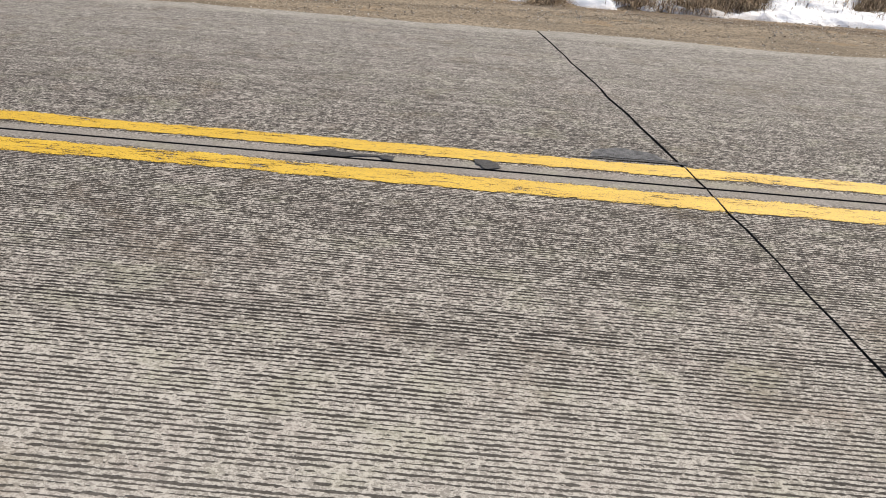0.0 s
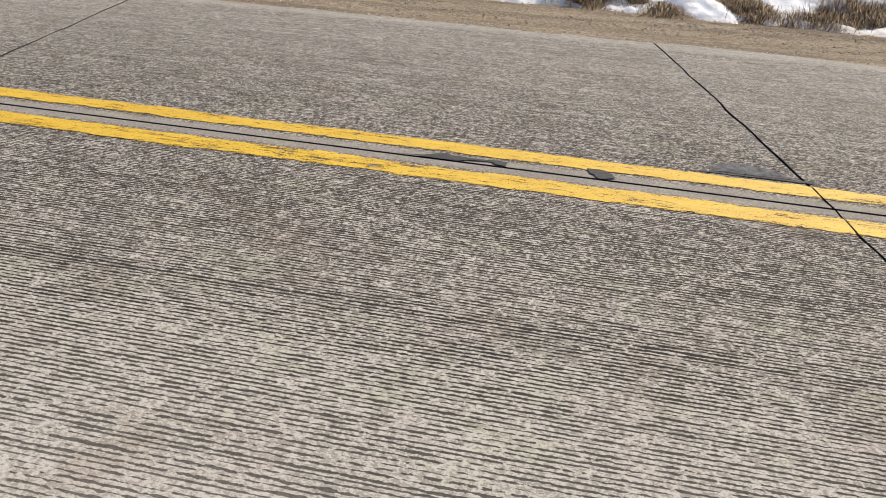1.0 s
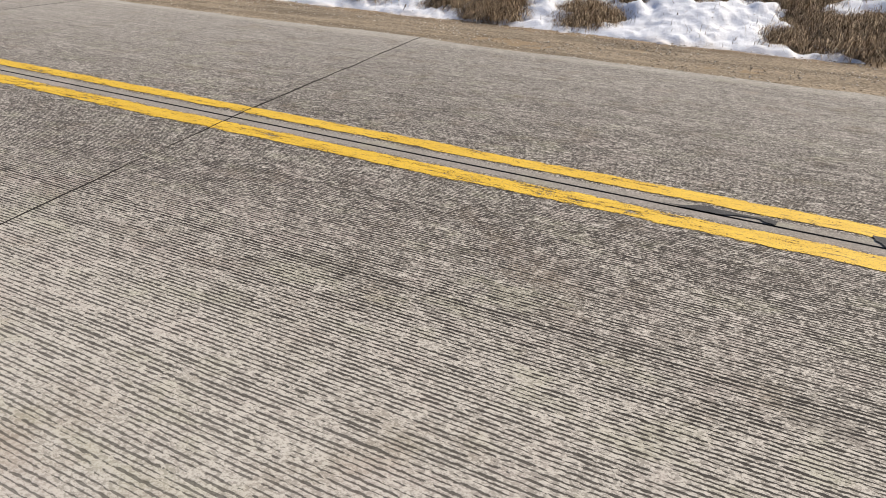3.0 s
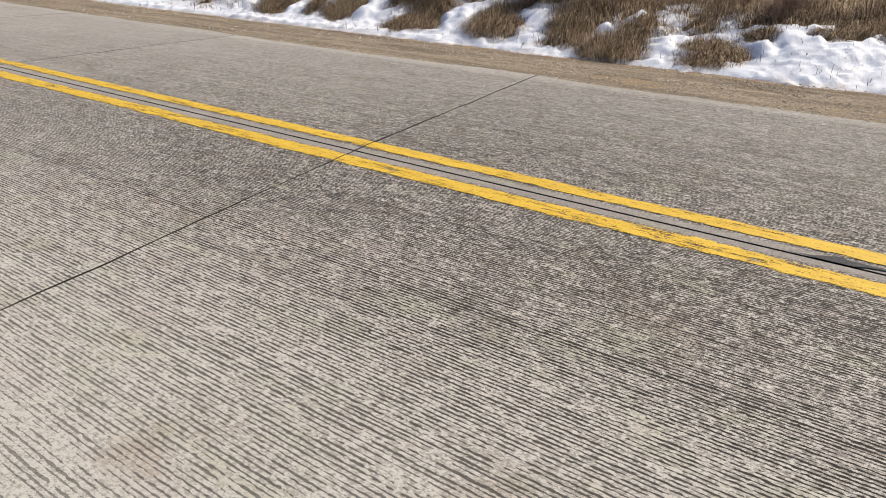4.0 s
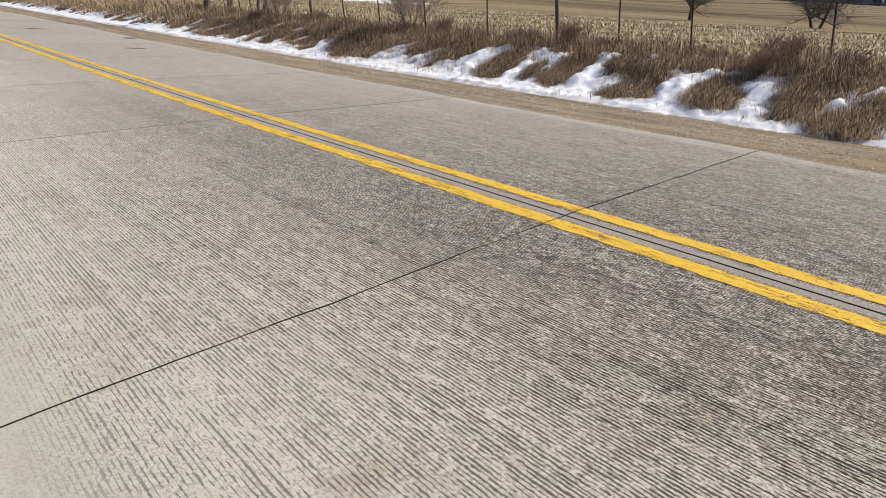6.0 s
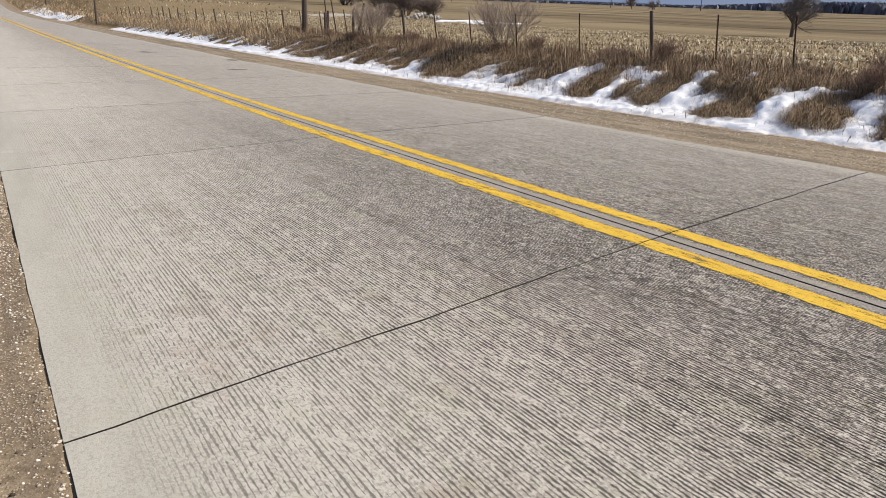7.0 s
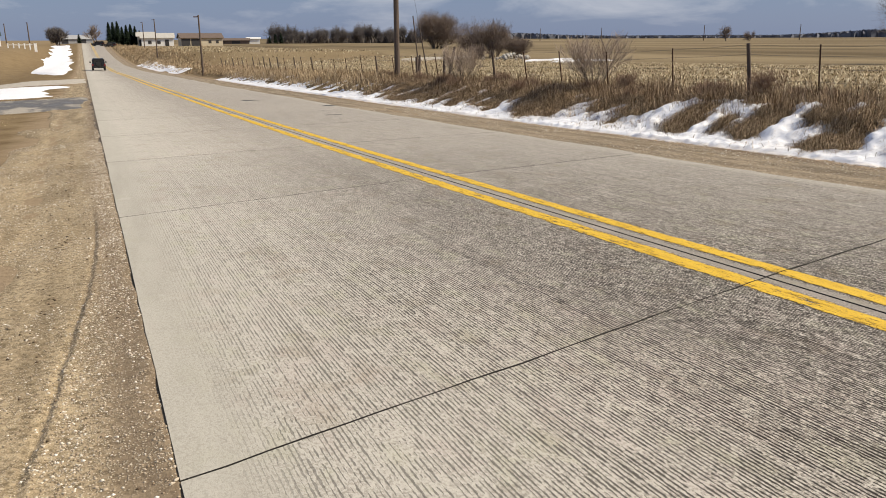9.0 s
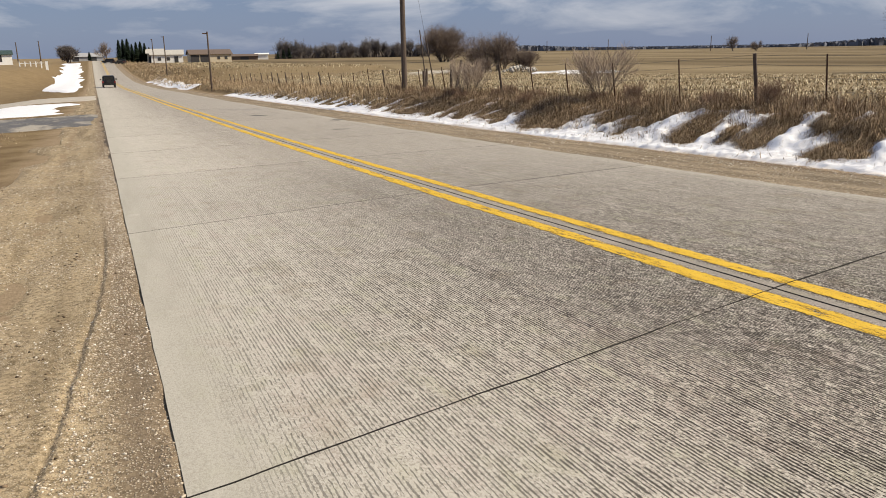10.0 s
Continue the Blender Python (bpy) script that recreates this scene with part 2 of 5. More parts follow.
def ground_material():
    """The open land: gravel and soil by the road, dead grass, and far off the bare fields."""
    m, nt, n, bsdf, out = material("land")
    v = coords(n)
    s = n("ShaderNodeSeparateXYZ", v)
    x, y = s.outputs[0], s.outputs[1]
    n1, n2, n3 = noise_at(n, v, 0.06, 4.0), noise_at(n, v, 0.9, 5.0, 0.6), noise_at(n, v, 24.0, 4.0, 0.65)
    ax = mathn(n, "ADD", mathn(n, "MAXIMUM", x, mathn(n, "MULTIPLY_ADD", x, -1.0, 1.2)), mathn(n, "MULTIPLY", mathn(n, "SUBTRACT", n2, 0.5), 1.2))
    grass = mixc(n, n3, (0.125, 0.085, 0.042), (0.30, 0.225, 0.125))
    grass = mixc(n, rng(n, n2, 0.40, 0.62, 0.0, 0.7), grass, (0.115, 0.074, 0.038))
    soil = mixc(n, n3, (0.20, 0.145, 0.088), (0.36, 0.275, 0.18))
    col = mixc(n, rng(n, ax, 5.9, 6.5), soil, grass)
    far = mixc(n, noise_at(n, coords(n, (1.0, 0.3, 1.0)), 0.035, 4.0), (0.175, 0.128, 0.072), (0.31, 0.240, 0.142))
    far = mixc(n, rng(n, n1, 0.50, 0.62, 0.0, 0.55), far, (0.165, 0.115, 0.060))
    bare = mixc(n, rng(n, noise_at(n, coords(n, (1.0, 0.10, 1.0)), 0.030, 5.0, 0.65), 0.38, 0.60), (0.088, 0.064, 0.034), (0.245, 0.190, 0.112))
    far = mixc(n, rng(n, mathn(n, "ADD", x, mathn(n, "MULTIPLY", n1, 5.0)), 44.0, 45.5), far, bare)
    far = mixc(n, rng(n, x, -5.0, -6.0, 0.0, 0.8), far, mixc(n, noise_at(n, v, 0.16, 5.0, 0.65), (0.105, 0.070, 0.036), (0.36, 0.27, 0.155)))
    col = mixc(n, rng(n, ax, 13.0, 22.0), col, far)
    finish(nt, n, bsdf, col, 0.95, n3, 0.7, 0.03)
    bsdf.inputs["Specular IOR Level"].default_value = 0.1
    return m


def gravel_material(name, lo, hi, pale, damp=False):
    m, nt, n, bsdf, out = material(name)
    v = coords(n)
    long = coords(n, (1.0, 0.12, 1.0))
    a, b, c = noise_at(n, v, 1.6, 4.0), noise_at(n, v, 30.0, 4.0, 0.7), noise_at(n, long, 4.0, 4.0, 0.6)
    vo = n("ShaderNodeTexVoronoi", values={"Vector": v, "Scale": 82.0})
    col = mixc(n, rng(n, b, 0.36, 0.60), tuple(k * 0.72 for k in lo), tuple(k * 1.12 for k in hi))
    col = mixc(n, rng(n, c, 0.42, 0.62, 0.0, 0.6), col, tuple(k * 0.62 for k in lo))
    if damp:
        # a damp, dark strip of soil lies along the slabs, and stonier ground beside it
        px = mathn(n, "ADD", n("ShaderNodeSeparateXYZ", v).outputs[0], mathn(n, "MULTIPLY", mathn(n, "SUBTRACT", a, 0.5), 0.18))
        wet = rng(n, px, -3.86, -3.68)
        col = mixc(n, mathn(n, "MULTIPLY", wet, 0.65), col, mixc(n, b, (0.105, 0.076, 0.052), (0.225, 0.168, 0.118)))
        a = mathn(n, "ADD", a, mathn(n, "MULTIPLY", mathn(n, "MULTIPLY", rng(n, px, -3.95, -3.85), mathn(n, "SUBTRACT", 1.0, wet)), 0.22))
    else:
        # the outer margin is bare brown soil
        col = mixc(n, rng(n, mathn(n, "ADD", n("ShaderNodeSeparateXYZ", v).outputs[0], mathn(n, "MULTIPLY", a, 0.5)), 5.45, 5.75, 0.0, 0.9), col, mixc(n, b, (0.075, 0.050, 0.030), (0.22, 0.155, 0.095)))
    st = mathn(n, "MULTIPLY", rng(n, vo.outputs["Distance"], 0.40, 0.24), rng(n, a, 0.40, 0.60, 0.1, 0.9))
    col = mixc(n, mathn(n, "MULTIPLY", st, 0.75), col, pale)
    h = mathn(n, "ADD", mathn(n, "MULTIPLY", st, 0.6), mathn(n, "MULTIPLY", b, 0.7))
    finish(nt, n, bsdf, col, 0.95, h, 1.0, 0.011)
    bsdf.inputs["Specular IOR Level"].default_value = 0.15
    return m


def snow_material():
    m, nt, n, bsdf, out = material("old_snow")
    v = coords(n)
    a, b = noise_at(n, v, 1.6, 5.0, 0.6), noise_at(n, v, 34.0, 4.0, 0.7)
    col = mixc(n, rng(n, a, 0.52, 0.72, 0.0, 0.35), (0.78, 0.79, 0.81), (0.58, 0.53, 0.47))
    col = mixc(n, rng(n, b, 0.66, 0.75, 0.0, 0.5), col, (0.28, 0.22, 0.16))
    dirt = noise_at(n, v, 11.0, 4.0, 0.7)
    col = mixc(n, rng(n, dirt, 0.60, 0.72, 0.0, 0.6), col, (0.34, 0.285, 0.22))
    foot = n("ShaderNodeSeparateXYZ", v).outputs[0]
    col = mixc(n, mathn(n, "MULTIPLY", rng(n, mathn(n, "SUBTRACT", foot, mathn(n, "MULTIPLY", a, 0.25)), 5.82, 5.68, 0.0, 0.55), rng(n, foot, 4.8, 5.0)), col, (0.60, 0.50, 0.40))
    finish(nt, n, bsdf, col, 0.65, mathn(n, "ADD", a, mathn(n, "MULTIPLY", b, 0.5)), 0.5, 0.04)
    bsdf.inputs["Subsurface Weight"].default_value = 0.0
    return m


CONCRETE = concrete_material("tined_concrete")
PAINT = paint_material()
LAND = ground_material()
GRAVEL_L = gravel_material("gravel_and_soil", (0.225, 0.168, 0.098), (0.40, 0.315, 0.200), (0.62, 0.54, 0.41), True)
GRAVEL_R = gravel_material("dusty_gravel", (0.17, 0.130, 0.085), (0.34, 0.272, 0.190), (0.50, 0.45, 0.37))
SNOW = snow_material()
SEAL = plain("joint_filler", (0.022, 0.020, 0.018), 0.9, 0.4, 40.0)
TAR = plain("bitumen_patch", (0.045, 0.042, 0.040), 0.75, 0.4, 60.0, 0.6)
SPALL = plain("spalled_concrete", (0.135, 0.135, 0.135), 0.9, 0.8, 26.0, 1.0)
GRASS = islands("dead_grass", [(0.0, (0.13, 0.085, 0.048)), (0.4, (0.31, 0.222, 0.132)), (0.75, (0.50, 0.385, 0.245)), (1.0, (0.70, 0.58, 0.40))])
FENCEGRASS = islands("dry_fence_grass", [(0.0, (0.055, 0.034, 0.021)), (0.45, (0.17, 0.112, 0.068)), (0.8, (0.36, 0.260, 0.160)), (1.0, (0.66, 0.53, 0.36))])
MATTED = islands("matted_grass", [(0.0, (0.055, 0.034, 0.020)), (0.4, (0.18, 0.120, 0.070)), (0.75, (0.38, 0.278, 0.172)), (1.0, (0.66, 0.53, 0.36))])
TUFT = islands("dark_dead_grass", [(0.0, (0.060, 0.038, 0.024)), (0.5, (0.17, 0.115, 0.070)), (0.85, (0.34, 0.245, 0.155)), (1.0, (0.55, 0.43, 0.30))])
STALK = islands("corn_stubble", [(0.0, (0.13, 0.095, 0.055)), (0.5, (0.37, 0.300, 0.185)), (1.0, (0.66, 0.58, 0.41))])
STONE = islands("loose_stone", [(0.0, (0.27, 0.205, 0.135)), (0.4, (0.42, 0.34, 0.245)), (0.75, (0.58, 0.51, 0.41)), (1.0, (0.80, 0.76, 0.68))], 0.9)
BARK = plain("grey_bark", (0.115, 0.092, 0.075), 0.9, 0.35, 5.0, 0.5, stretch=(1, 1, 0.2))
TWIG = plain("thin_twigs", (0.205, 0.160, 0.130), 0.9, 0.3, 3.0)
NEEDLE = islands("dark_needles", [(0.0, (0.010, 0.020, 0.012)), (1.0, (0.032, 0.050, 0.028))])
POLEWOOD = plain("weathered_pole_wood", (0.10, 0.074, 0.058), 0.9, 0.35, 4.0, 0.5, stretch=(6, 6, 0.4))
RUST = plain("rusty_steel", (0.085, 0.045, 0.030), 0.8, 0.4, 20.0, 0.4, 0.3)
WIRE = plain("weathered_wire", (0.12, 0.11, 0.10), 0.6, 0.2, 20.0, 0.1, 0.8)
WHITE = plain("white_paint", (0.74, 0.74, 0.72), 0.7, 0.08, 3.0)
CREAM = plain("cream_siding", (0.52, 0.45, 0.33), 0.75, 0.1, 2.0)
ROOFB = plain("brown_shingles", (0.13, 0.095, 0.075), 0.9, 0.3, 4.0)
ROOFG = plain("grey_metal_roof", (0.34, 0.34, 0.34), 0.5, 0.15, 1.0)
PALEROOF = plain("pale_weathered_roof", (0.42, 0.40, 0.36), 0.8, 0.15, 2.0)
GREENROOF = plain("dark_green_roof", (0.035, 0.06, 0.05), 0.6, 0.2, 2.0)
DARKW = plain("dark_opening", (0.035, 0.033, 0.034), 0.6, 0.3, 2.0)


def drive_material():
    """Old asphalt, damp and dark in places, with pale gravel washed over it."""
    m, nt, n, bsdf, out = material("patched_asphalt")
    v = coords(n, (1.5, 0.7, 1.0))
    a, b = noise_at(n, v, 0.5, 5.0, 0.65), noise_at(n, v, 14.0, 4.0, 0.7)
    col = mixc(n, b, (0.060, 0.058, 0.058), (0.15, 0.145, 0.14))
    col = mixc(n, rng(n, a, 0.50, 0.60, 0.0, 0.85), col, mixc(n, b, (0.26, 0.23, 0.185), (0.46, 0.42, 0.35)))
    finish(nt, n, bsdf, col, rng(n, a, 0.38, 0.48, 0.55, 0.92), b, 0.6, 0.02)
    return m


ASPHALT = drive_material()
PALEDRIVE = plain("pale_gravel_drive", (0.40, 0.36, 0.30), 0.95, 0.25, 2.0, 0.5)
CARBLACK = plain("black_car_paint", (0.012, 0.012, 0.014), 0.25, 0.2, 3.0, 0.0)
TYRE = plain("black_rubber", (0.014, 0.014, 0.014), 0.85, 0.3, 20.0)
GLASSD = plain("dark_glass", (0.010, 0.012, 0.014), 0.06, 0.1, 2.0, 0.0)
LAMP_R = plain("red_lamp_lens", (0.25, 0.015, 0.012), 0.3, 0.1, 5.0, 0.0)
STEELG = plain("dull_steel", (0.30, 0.30, 0.31), 0.45, 0.1, 5.0, 0.0, 0.9)

# ---- the shape of the land ----
ROAD_L, ROAD_R, TILT_X = -3.55, 3.80, -0.0165
_ky = [-400, -60, 0, 5.3, 10.9, 22.0, 30.7, 45.5, 80.7, 113.8, 168, 224, 281, 327, 360, 420, 700, 4000]
_kz = [4.0, 2.05, 0.0, -0.19, -0.36, -0.66, -0.86, -1.235, -2.005, -2.79, -3.52, -3.09, -2.0, -0.5, 0.05, -0.2, -1.5, -1.5]
_ty = np.arange(-400, 4001, 1.0)
_tz = np.interp(_ty, _ky, _kz)
for _ in range(3):
    _p = np.pad(_tz, 4, mode="edge")
    _tz = np.convolve(_p, np.ones(9) / 9, mode="valid")


def crown(y):
    """The height of the road's centre line."""
    return np.interp(y, _ty, _tz)


def road_z(x, y):
    return crown(y) + TILT_X * np.asarray(x, float)


def smooth(t):
    t = np.clip(t, 0, 1)
    return t * t * (3 - 2 * t)


_rs = np.random.RandomState(7)
_lat = _rs.rand(64, 64)


def vnoise(x, y, s):
    """Smooth noise, 0 to 1, with cells of s metres."""
    u, v = np.asarray(x, float) / s, np.asarray(y, float) / s
    i, j = np.floor(u).astype(int), np.floor(v).astype(int)
    a, b = smooth(u - i), smooth(v - j)
    g = lambda p, q: _lat[p % 64, q % 64]
    return (g(i, j) * (1 - a) + g(i + 1, j) * a) * (1 - b) + (g(i, j + 1) * (1 - a) + g(i + 1, j + 1) * a) * b


# clumps of grass that stand clear of the snow: x, y, reach up the slope, reach along the road
MOUNDS = [(6.95, 8.35, 0.62, 0.36), (6.86, 7.40, 0.32, 0.24), (6.85, 6.70, 0.36, 0.30), (7.42, 6.85, 0.25, 0.28), (7.35, 5.72, 0.42, 0.30), (6.55, 4.95, 0.30, 0.42),
          (7.30, 5.02, 0.30, 0.32), (6.80, 3.40, 0.46, 0.36), (6.92, 2.20, 0.28, 0.22), (6.45, 2.08, 0.20, 0.20), (6.30, 1.20, 0.30, 0.38), (7.02, 1.10, 0.26, 0.28),
          (6.55, 0.00, 0.42, 0.34), (7.12, -0.56, 0.26, 0.30), (7.30, -1.16, 0.16, 0.20), (6.42, -2.50, 0.28, 0.30), (6.80, -2.85, 0.36, 0.30), (6.20, -3.22, 0.13, 0.26),
          (6.36, -3.80, 0.15, 0.34), (6.90, -3.40, 0.30, 0.40), (5.92, -4.30, 0.22, 0.20), (6.24, -5.25, 0.26, 0.26), (6.10, -6.00, 0.20, 0.30), (6.45, -6.40, 0.30, 0.32)]


# tongues of deeper snow between the clumps, in the same terms
DRIFTS = [(6.70, 2.70, 0.50, 0.28), (7.00, 1.72, 0.46, 0.22), (7.30, 1.45, 0.25, 0.25), (6.68, 0.62, 0.40, 0.28), (6.70, -1.30, 0.80, 0.70), (6.90, 9.40, 0.60, 0.30), (6.90, 7.86, 0.55, 0.16),
          (7.20, 7.22, 0.40, 0.20), (7.60, 6.35, 0.36, 0.26), (6.85, 6.10, 0.60, 0.20), (7.62, 5.38, 0.20, 0.20), (6.75, 4.25, 0.55, 0.24), (7.55, 3.92, 0.18, 0.26), (6.45, -4.70, 0.40, 0.30)]


def land_z(x, y):
    """The height of the land at any place (numpy arrays or numbers)."""
    x, y = np.asarray(x, float), np.asarray(y, float)
    c = crown(y)
    dr, dl = x - ROAD_R, ROAD_L - x
    z = c + TILT_X * np.clip(x, ROAD_L, ROAD_R) - 0.024
    z = z - 0.020 * np.clip(dr, 0, 2.1) - 0.025 * np.clip(dl, 0, 6) - 0.02 * np.exp(-((dr - 2.05) / 0.35) ** 2)
    rise = smooth((dr - 2.15) / 2.3)
    z = z + 0.60 * rise + rise * 0.16 * (vnoise(x, y, 1.3) - 0.5) - 0.12 * smooth((dr - 4.6) / 2.0)
    z = z - 0.35 * smooth((dl - 4.0) / 4.0) + 0.06 * smooth(dl - 3) * (vnoise(x, y, 2.1) - 0.5)
    lump = np.zeros_like(z)
    for mx, my, ru, rv in MOUNDS:
        lump = np.maximum(lump, np.exp(-((x - mx) / (ru * 0.9)) ** 2 - ((y - my - 0.25 * (x - mx)) / (rv * 0.85)) ** 2))
    z = z + 0.085 * lump * (0.5 + vnoise(x, y, 0.3))
    side = np.maximum(dr - 6.0, np.maximum(dl - 8.0, 5.0 * (dl - 4.0) * smooth((y - 95) / 85)))
    side = np.maximum(side, 9.0 * (dr - 3.0) * smooth((y - 110) / 60))
    w = smooth(side / 55) * smooth((np.hypot(x - 9, y - 5) - 15) / 90)
    plainz = -0.75 + 0.45 * smooth(-(x + 5) / 10) + 0.9 * (vnoise(x + 400, y, 260) - 0.5)
    z = z * (1 - w) + plainz * w
    far = smooth((np.hypot(x, y) - 900) / 1500)
    z = z + far * 5 * vnoise(x, y, 700) * smooth((x - 200) / 900)
    return np.where((dr < -0.03) & (dl < -0.03), c + TILT_X * x - 0.10, z)


def mesh_of(name, verts, faces, mat, parent=None, label="", uv=None, shade=False):
    me = bpy.data.meshes.new(name)
    me.from_pydata([tuple(map(float, p)) for p in verts], [], [tuple(map(int, f)) for f in faces])
    if mat is not None:
        me.materials.append(mat)
    if uv is not None:
        lay = me.uv_layers.new(name="UVMap")
        vi = np.zeros(len(me.loops), dtype=np.int32)
        me.loops.foreach_get("vertex_index", vi)
        lay.data.foreach_set("uv", np.asarray(uv, dtype=np.float32)[vi].ravel())
    if shade:
        me.polygons.foreach_set("use_smooth", np.ones(len(me.polygons), dtype=bool))
    me.update()
    ob = new(name, me)
    if parent is not None:
        ob.parent = parent
    if label:
        ob["label"] = label
    return ob


def fast_mesh(name, V, F, mat, parent=None):
    """A big mesh of triangles from numpy arrays."""
    me = bpy.data.meshes.new(name)
    V, F = np.asarray(V, np.float32), np.asarray(F, np.int32)
    me.vertices.add(len(V))
    me.vertices.foreach_set("co", V.ravel())
    me.loops.add(F.size)
    me.loops.foreach_set("vertex_index", F.ravel())
    me.polygons.add(len(F))
    me.polygons.foreach_set("loop_start", np.arange(0, F.size, F.shape[1], dtype=np.int32))
    me.materials.append(mat)
    me.update(calc_edges=True)
    me.validate()
    ob = new(name, me)
    if parent is not None:
        ob.parent = parent
    return ob


def sheet(name, xs, ys, f, mat, shade=True, parent=None):
    X, Y = np.meshgrid(np.asarray(xs, float), np.asarray(ys, float), indexing="ij")
    Z = f(X, Y)
    V = np.stack([X, Y, Z], -1).reshape(-1, 3)
    nx, ny = X.shape
    i, j = np.meshgrid(np.arange(nx - 1), np.arange(ny - 1), indexing="ij")
    a = (i * ny + j).ravel()
    F = np.stack([a, a + ny, a + ny + 1, a + 1], -1)
    ob = fast_mesh(name, V, F, mat, parent)
    if shade:
        ob.data.polygons.foreach_set("use_smooth", np.ones(len(F), dtype=bool))
    return ob


def steps(*runs):
    """Coordinates in runs of (start, end, step)."""
    out = []
    for a, b, s in runs:
        out += list(np.arange(a, b - 1e-6, s))
    return out + [runs[-1][1]]


gx = steps((-3000, -400, 200), (-400, -80, 40), (-80, -20, 6), (-20, -4.5, 0.8), (-4.5, -3.6, 0.3), (-3.6, -3.5, 0.05), (-3.5, 3.7, 1.2), (3.7, 3.85, 0.05), (3.85, 5.6, 0.3),
           (5.6, 8.4, 0.09), (8.4, 9.6, 0.3), (9.6, 20, 1.3), (20, 80, 6), (80, 400, 32), (400, 3500, 155))
gy = steps((-1500, -300, 200), (-300, -40, 20), (-40, -14, 1.5), (-14, 12, 0.12), (12, 24, 0.3), (24, 60, 1.0), (60, 140, 3), (140, 420, 3), (420, 900, 60), (900, 4000, 220))
ground = sheet("ground", gx, gy, land_z, LAND)
tagged(ground, "brown dormant farmland with bare soil and dead grass", "ground", kind="structure")

# ---- the road: slabs between skewed joints ----
road = tagged(new("road"), "two-lane concrete road with tined slabs and skewed joints", "road", kind="structure")
# centre y of each joint, and its skew in the two lanes
JOINTS = [(y, 0.30, 0.25) for y in (-36.9, -32.3, -27.7, -23.1, -18.5, -13.9, -9.3)] + [
    (-4.695, 0.12, 0.165), (-0.004, 0.283, 0.243), (5.03, 0.33, 0.25), (9.45, 0.33, 0.25), (13.80, 0.33, 0.25)]
while JOINTS[-1][0] < 180:
    JOINTS.append((JOINTS[-1][0] + (4.7, 4.4, 4.9)[len(JOINTS) % 3], 0.32, 0.25))


def jitter(k, t, amp):
    return amp * (vnoise(t * 1.0 + 37.7 * k, 11.3 * k, 0.11) - 0.5) + amp * 1.6 * (vnoise(t + 91.1 * k, 5.1 * k, 0.5) - 0.5)


def slab(x0, x1, j0, j1, k, fine):
    """One slab, with worn edges and an open joint all round."""
    gap, nx, ny = (0.0062 if x0 < -1 else 0.0085), (24 if fine else 3), (44 if fine and x0 < -1 else 14 if fine else 3)
    V, top = [], {}
    for i in range(nx + 1):
        for j in range(ny + 1):
            u, w = i / nx, j / ny
            x = x0 + (x1 - x0) * u
            k0, k1 = (j0[1], j1[1]) if x0 < -1 else (j0[2], j1[2])
            y = (j0[0] + gap + k0 * x) * (1 - w) + (j1[0] - gap + k1 * x) * w
            if j == 0:
                y += float(jitter(k * 2 + 1, x * 1.6, 0.012) + jitter(k * 2 + 60, x * 1.6, 0.004))
            if j == ny:
                y += float(jitter(k * 2 + 3, x * 1.6, 0.012) + jitter(k * 2 + 61, x * 1.6, 0.004))
            if i == 0 and x0 < -3:
                x += float(jitter(9, y * 2, 0.0035))
            if i == nx and x1 > 3:
                x += float(jitter(6, y / 3, 0.12))
            top[i, j] = len(V)
            V.append((x, y, float(road_z(x, y))))
    F = [(top[i, j], top[i + 1, j], top[i + 1, j + 1], top[i, j + 1]) for i in range(nx) for j in range(ny)]
    ring = [(i, 0) for i in range(nx)] + [(nx, j) for j in range(ny)] + [(i, ny) for i in range(nx, 0, -1)] + [(0, j) for j in range(ny, 0, -1)]
    low0 = len(V)
    for q in ring:
        a = V[top[q]]
        V.append((a[0], a[1], a[2] - 0.18))
    for a in range(len(ring)):
        b = (a + 1) % len(ring)
        F.append((top[ring[a]], low0 + a, low0 + b, top[ring[b]]))
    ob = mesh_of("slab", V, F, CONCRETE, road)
    ob.data.materials.append(SEAL)                     # the joint walls are coated with filler and dirt
    for f in list(ob.data.polygons)[nx * ny:]:
        f.material_index = 0 if f.center.x < ROAD_L + 0.05 else 1
    return ob


for k in range(len(JOINTS) - 1):
    fine = -10 < JOINTS[k][0] < 15
    slab(ROAD_L, -0.011, JOINTS[k], JOINTS[k + 1], k, fine)
    slab(0.011, ROAD_R, JOINTS[k], JOINTS[k + 1], k, fine)
bed = sheet("joint_filler", [-3.50, 0, 3.70], steps((-45, 190, 2.0)), lambda X, Y: road_z(X, Y) - 0.030, SEAL, parent=road)
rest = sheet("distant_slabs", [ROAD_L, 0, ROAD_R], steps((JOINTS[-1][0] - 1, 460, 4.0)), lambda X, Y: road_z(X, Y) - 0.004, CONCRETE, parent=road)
back = sheet("slabs_behind", [ROAD_L, 0, ROAD_R], steps((-400, -36, 4.0)), lambda X, Y: road_z(X, Y) - 0.006, CONCRETE, parent=road)


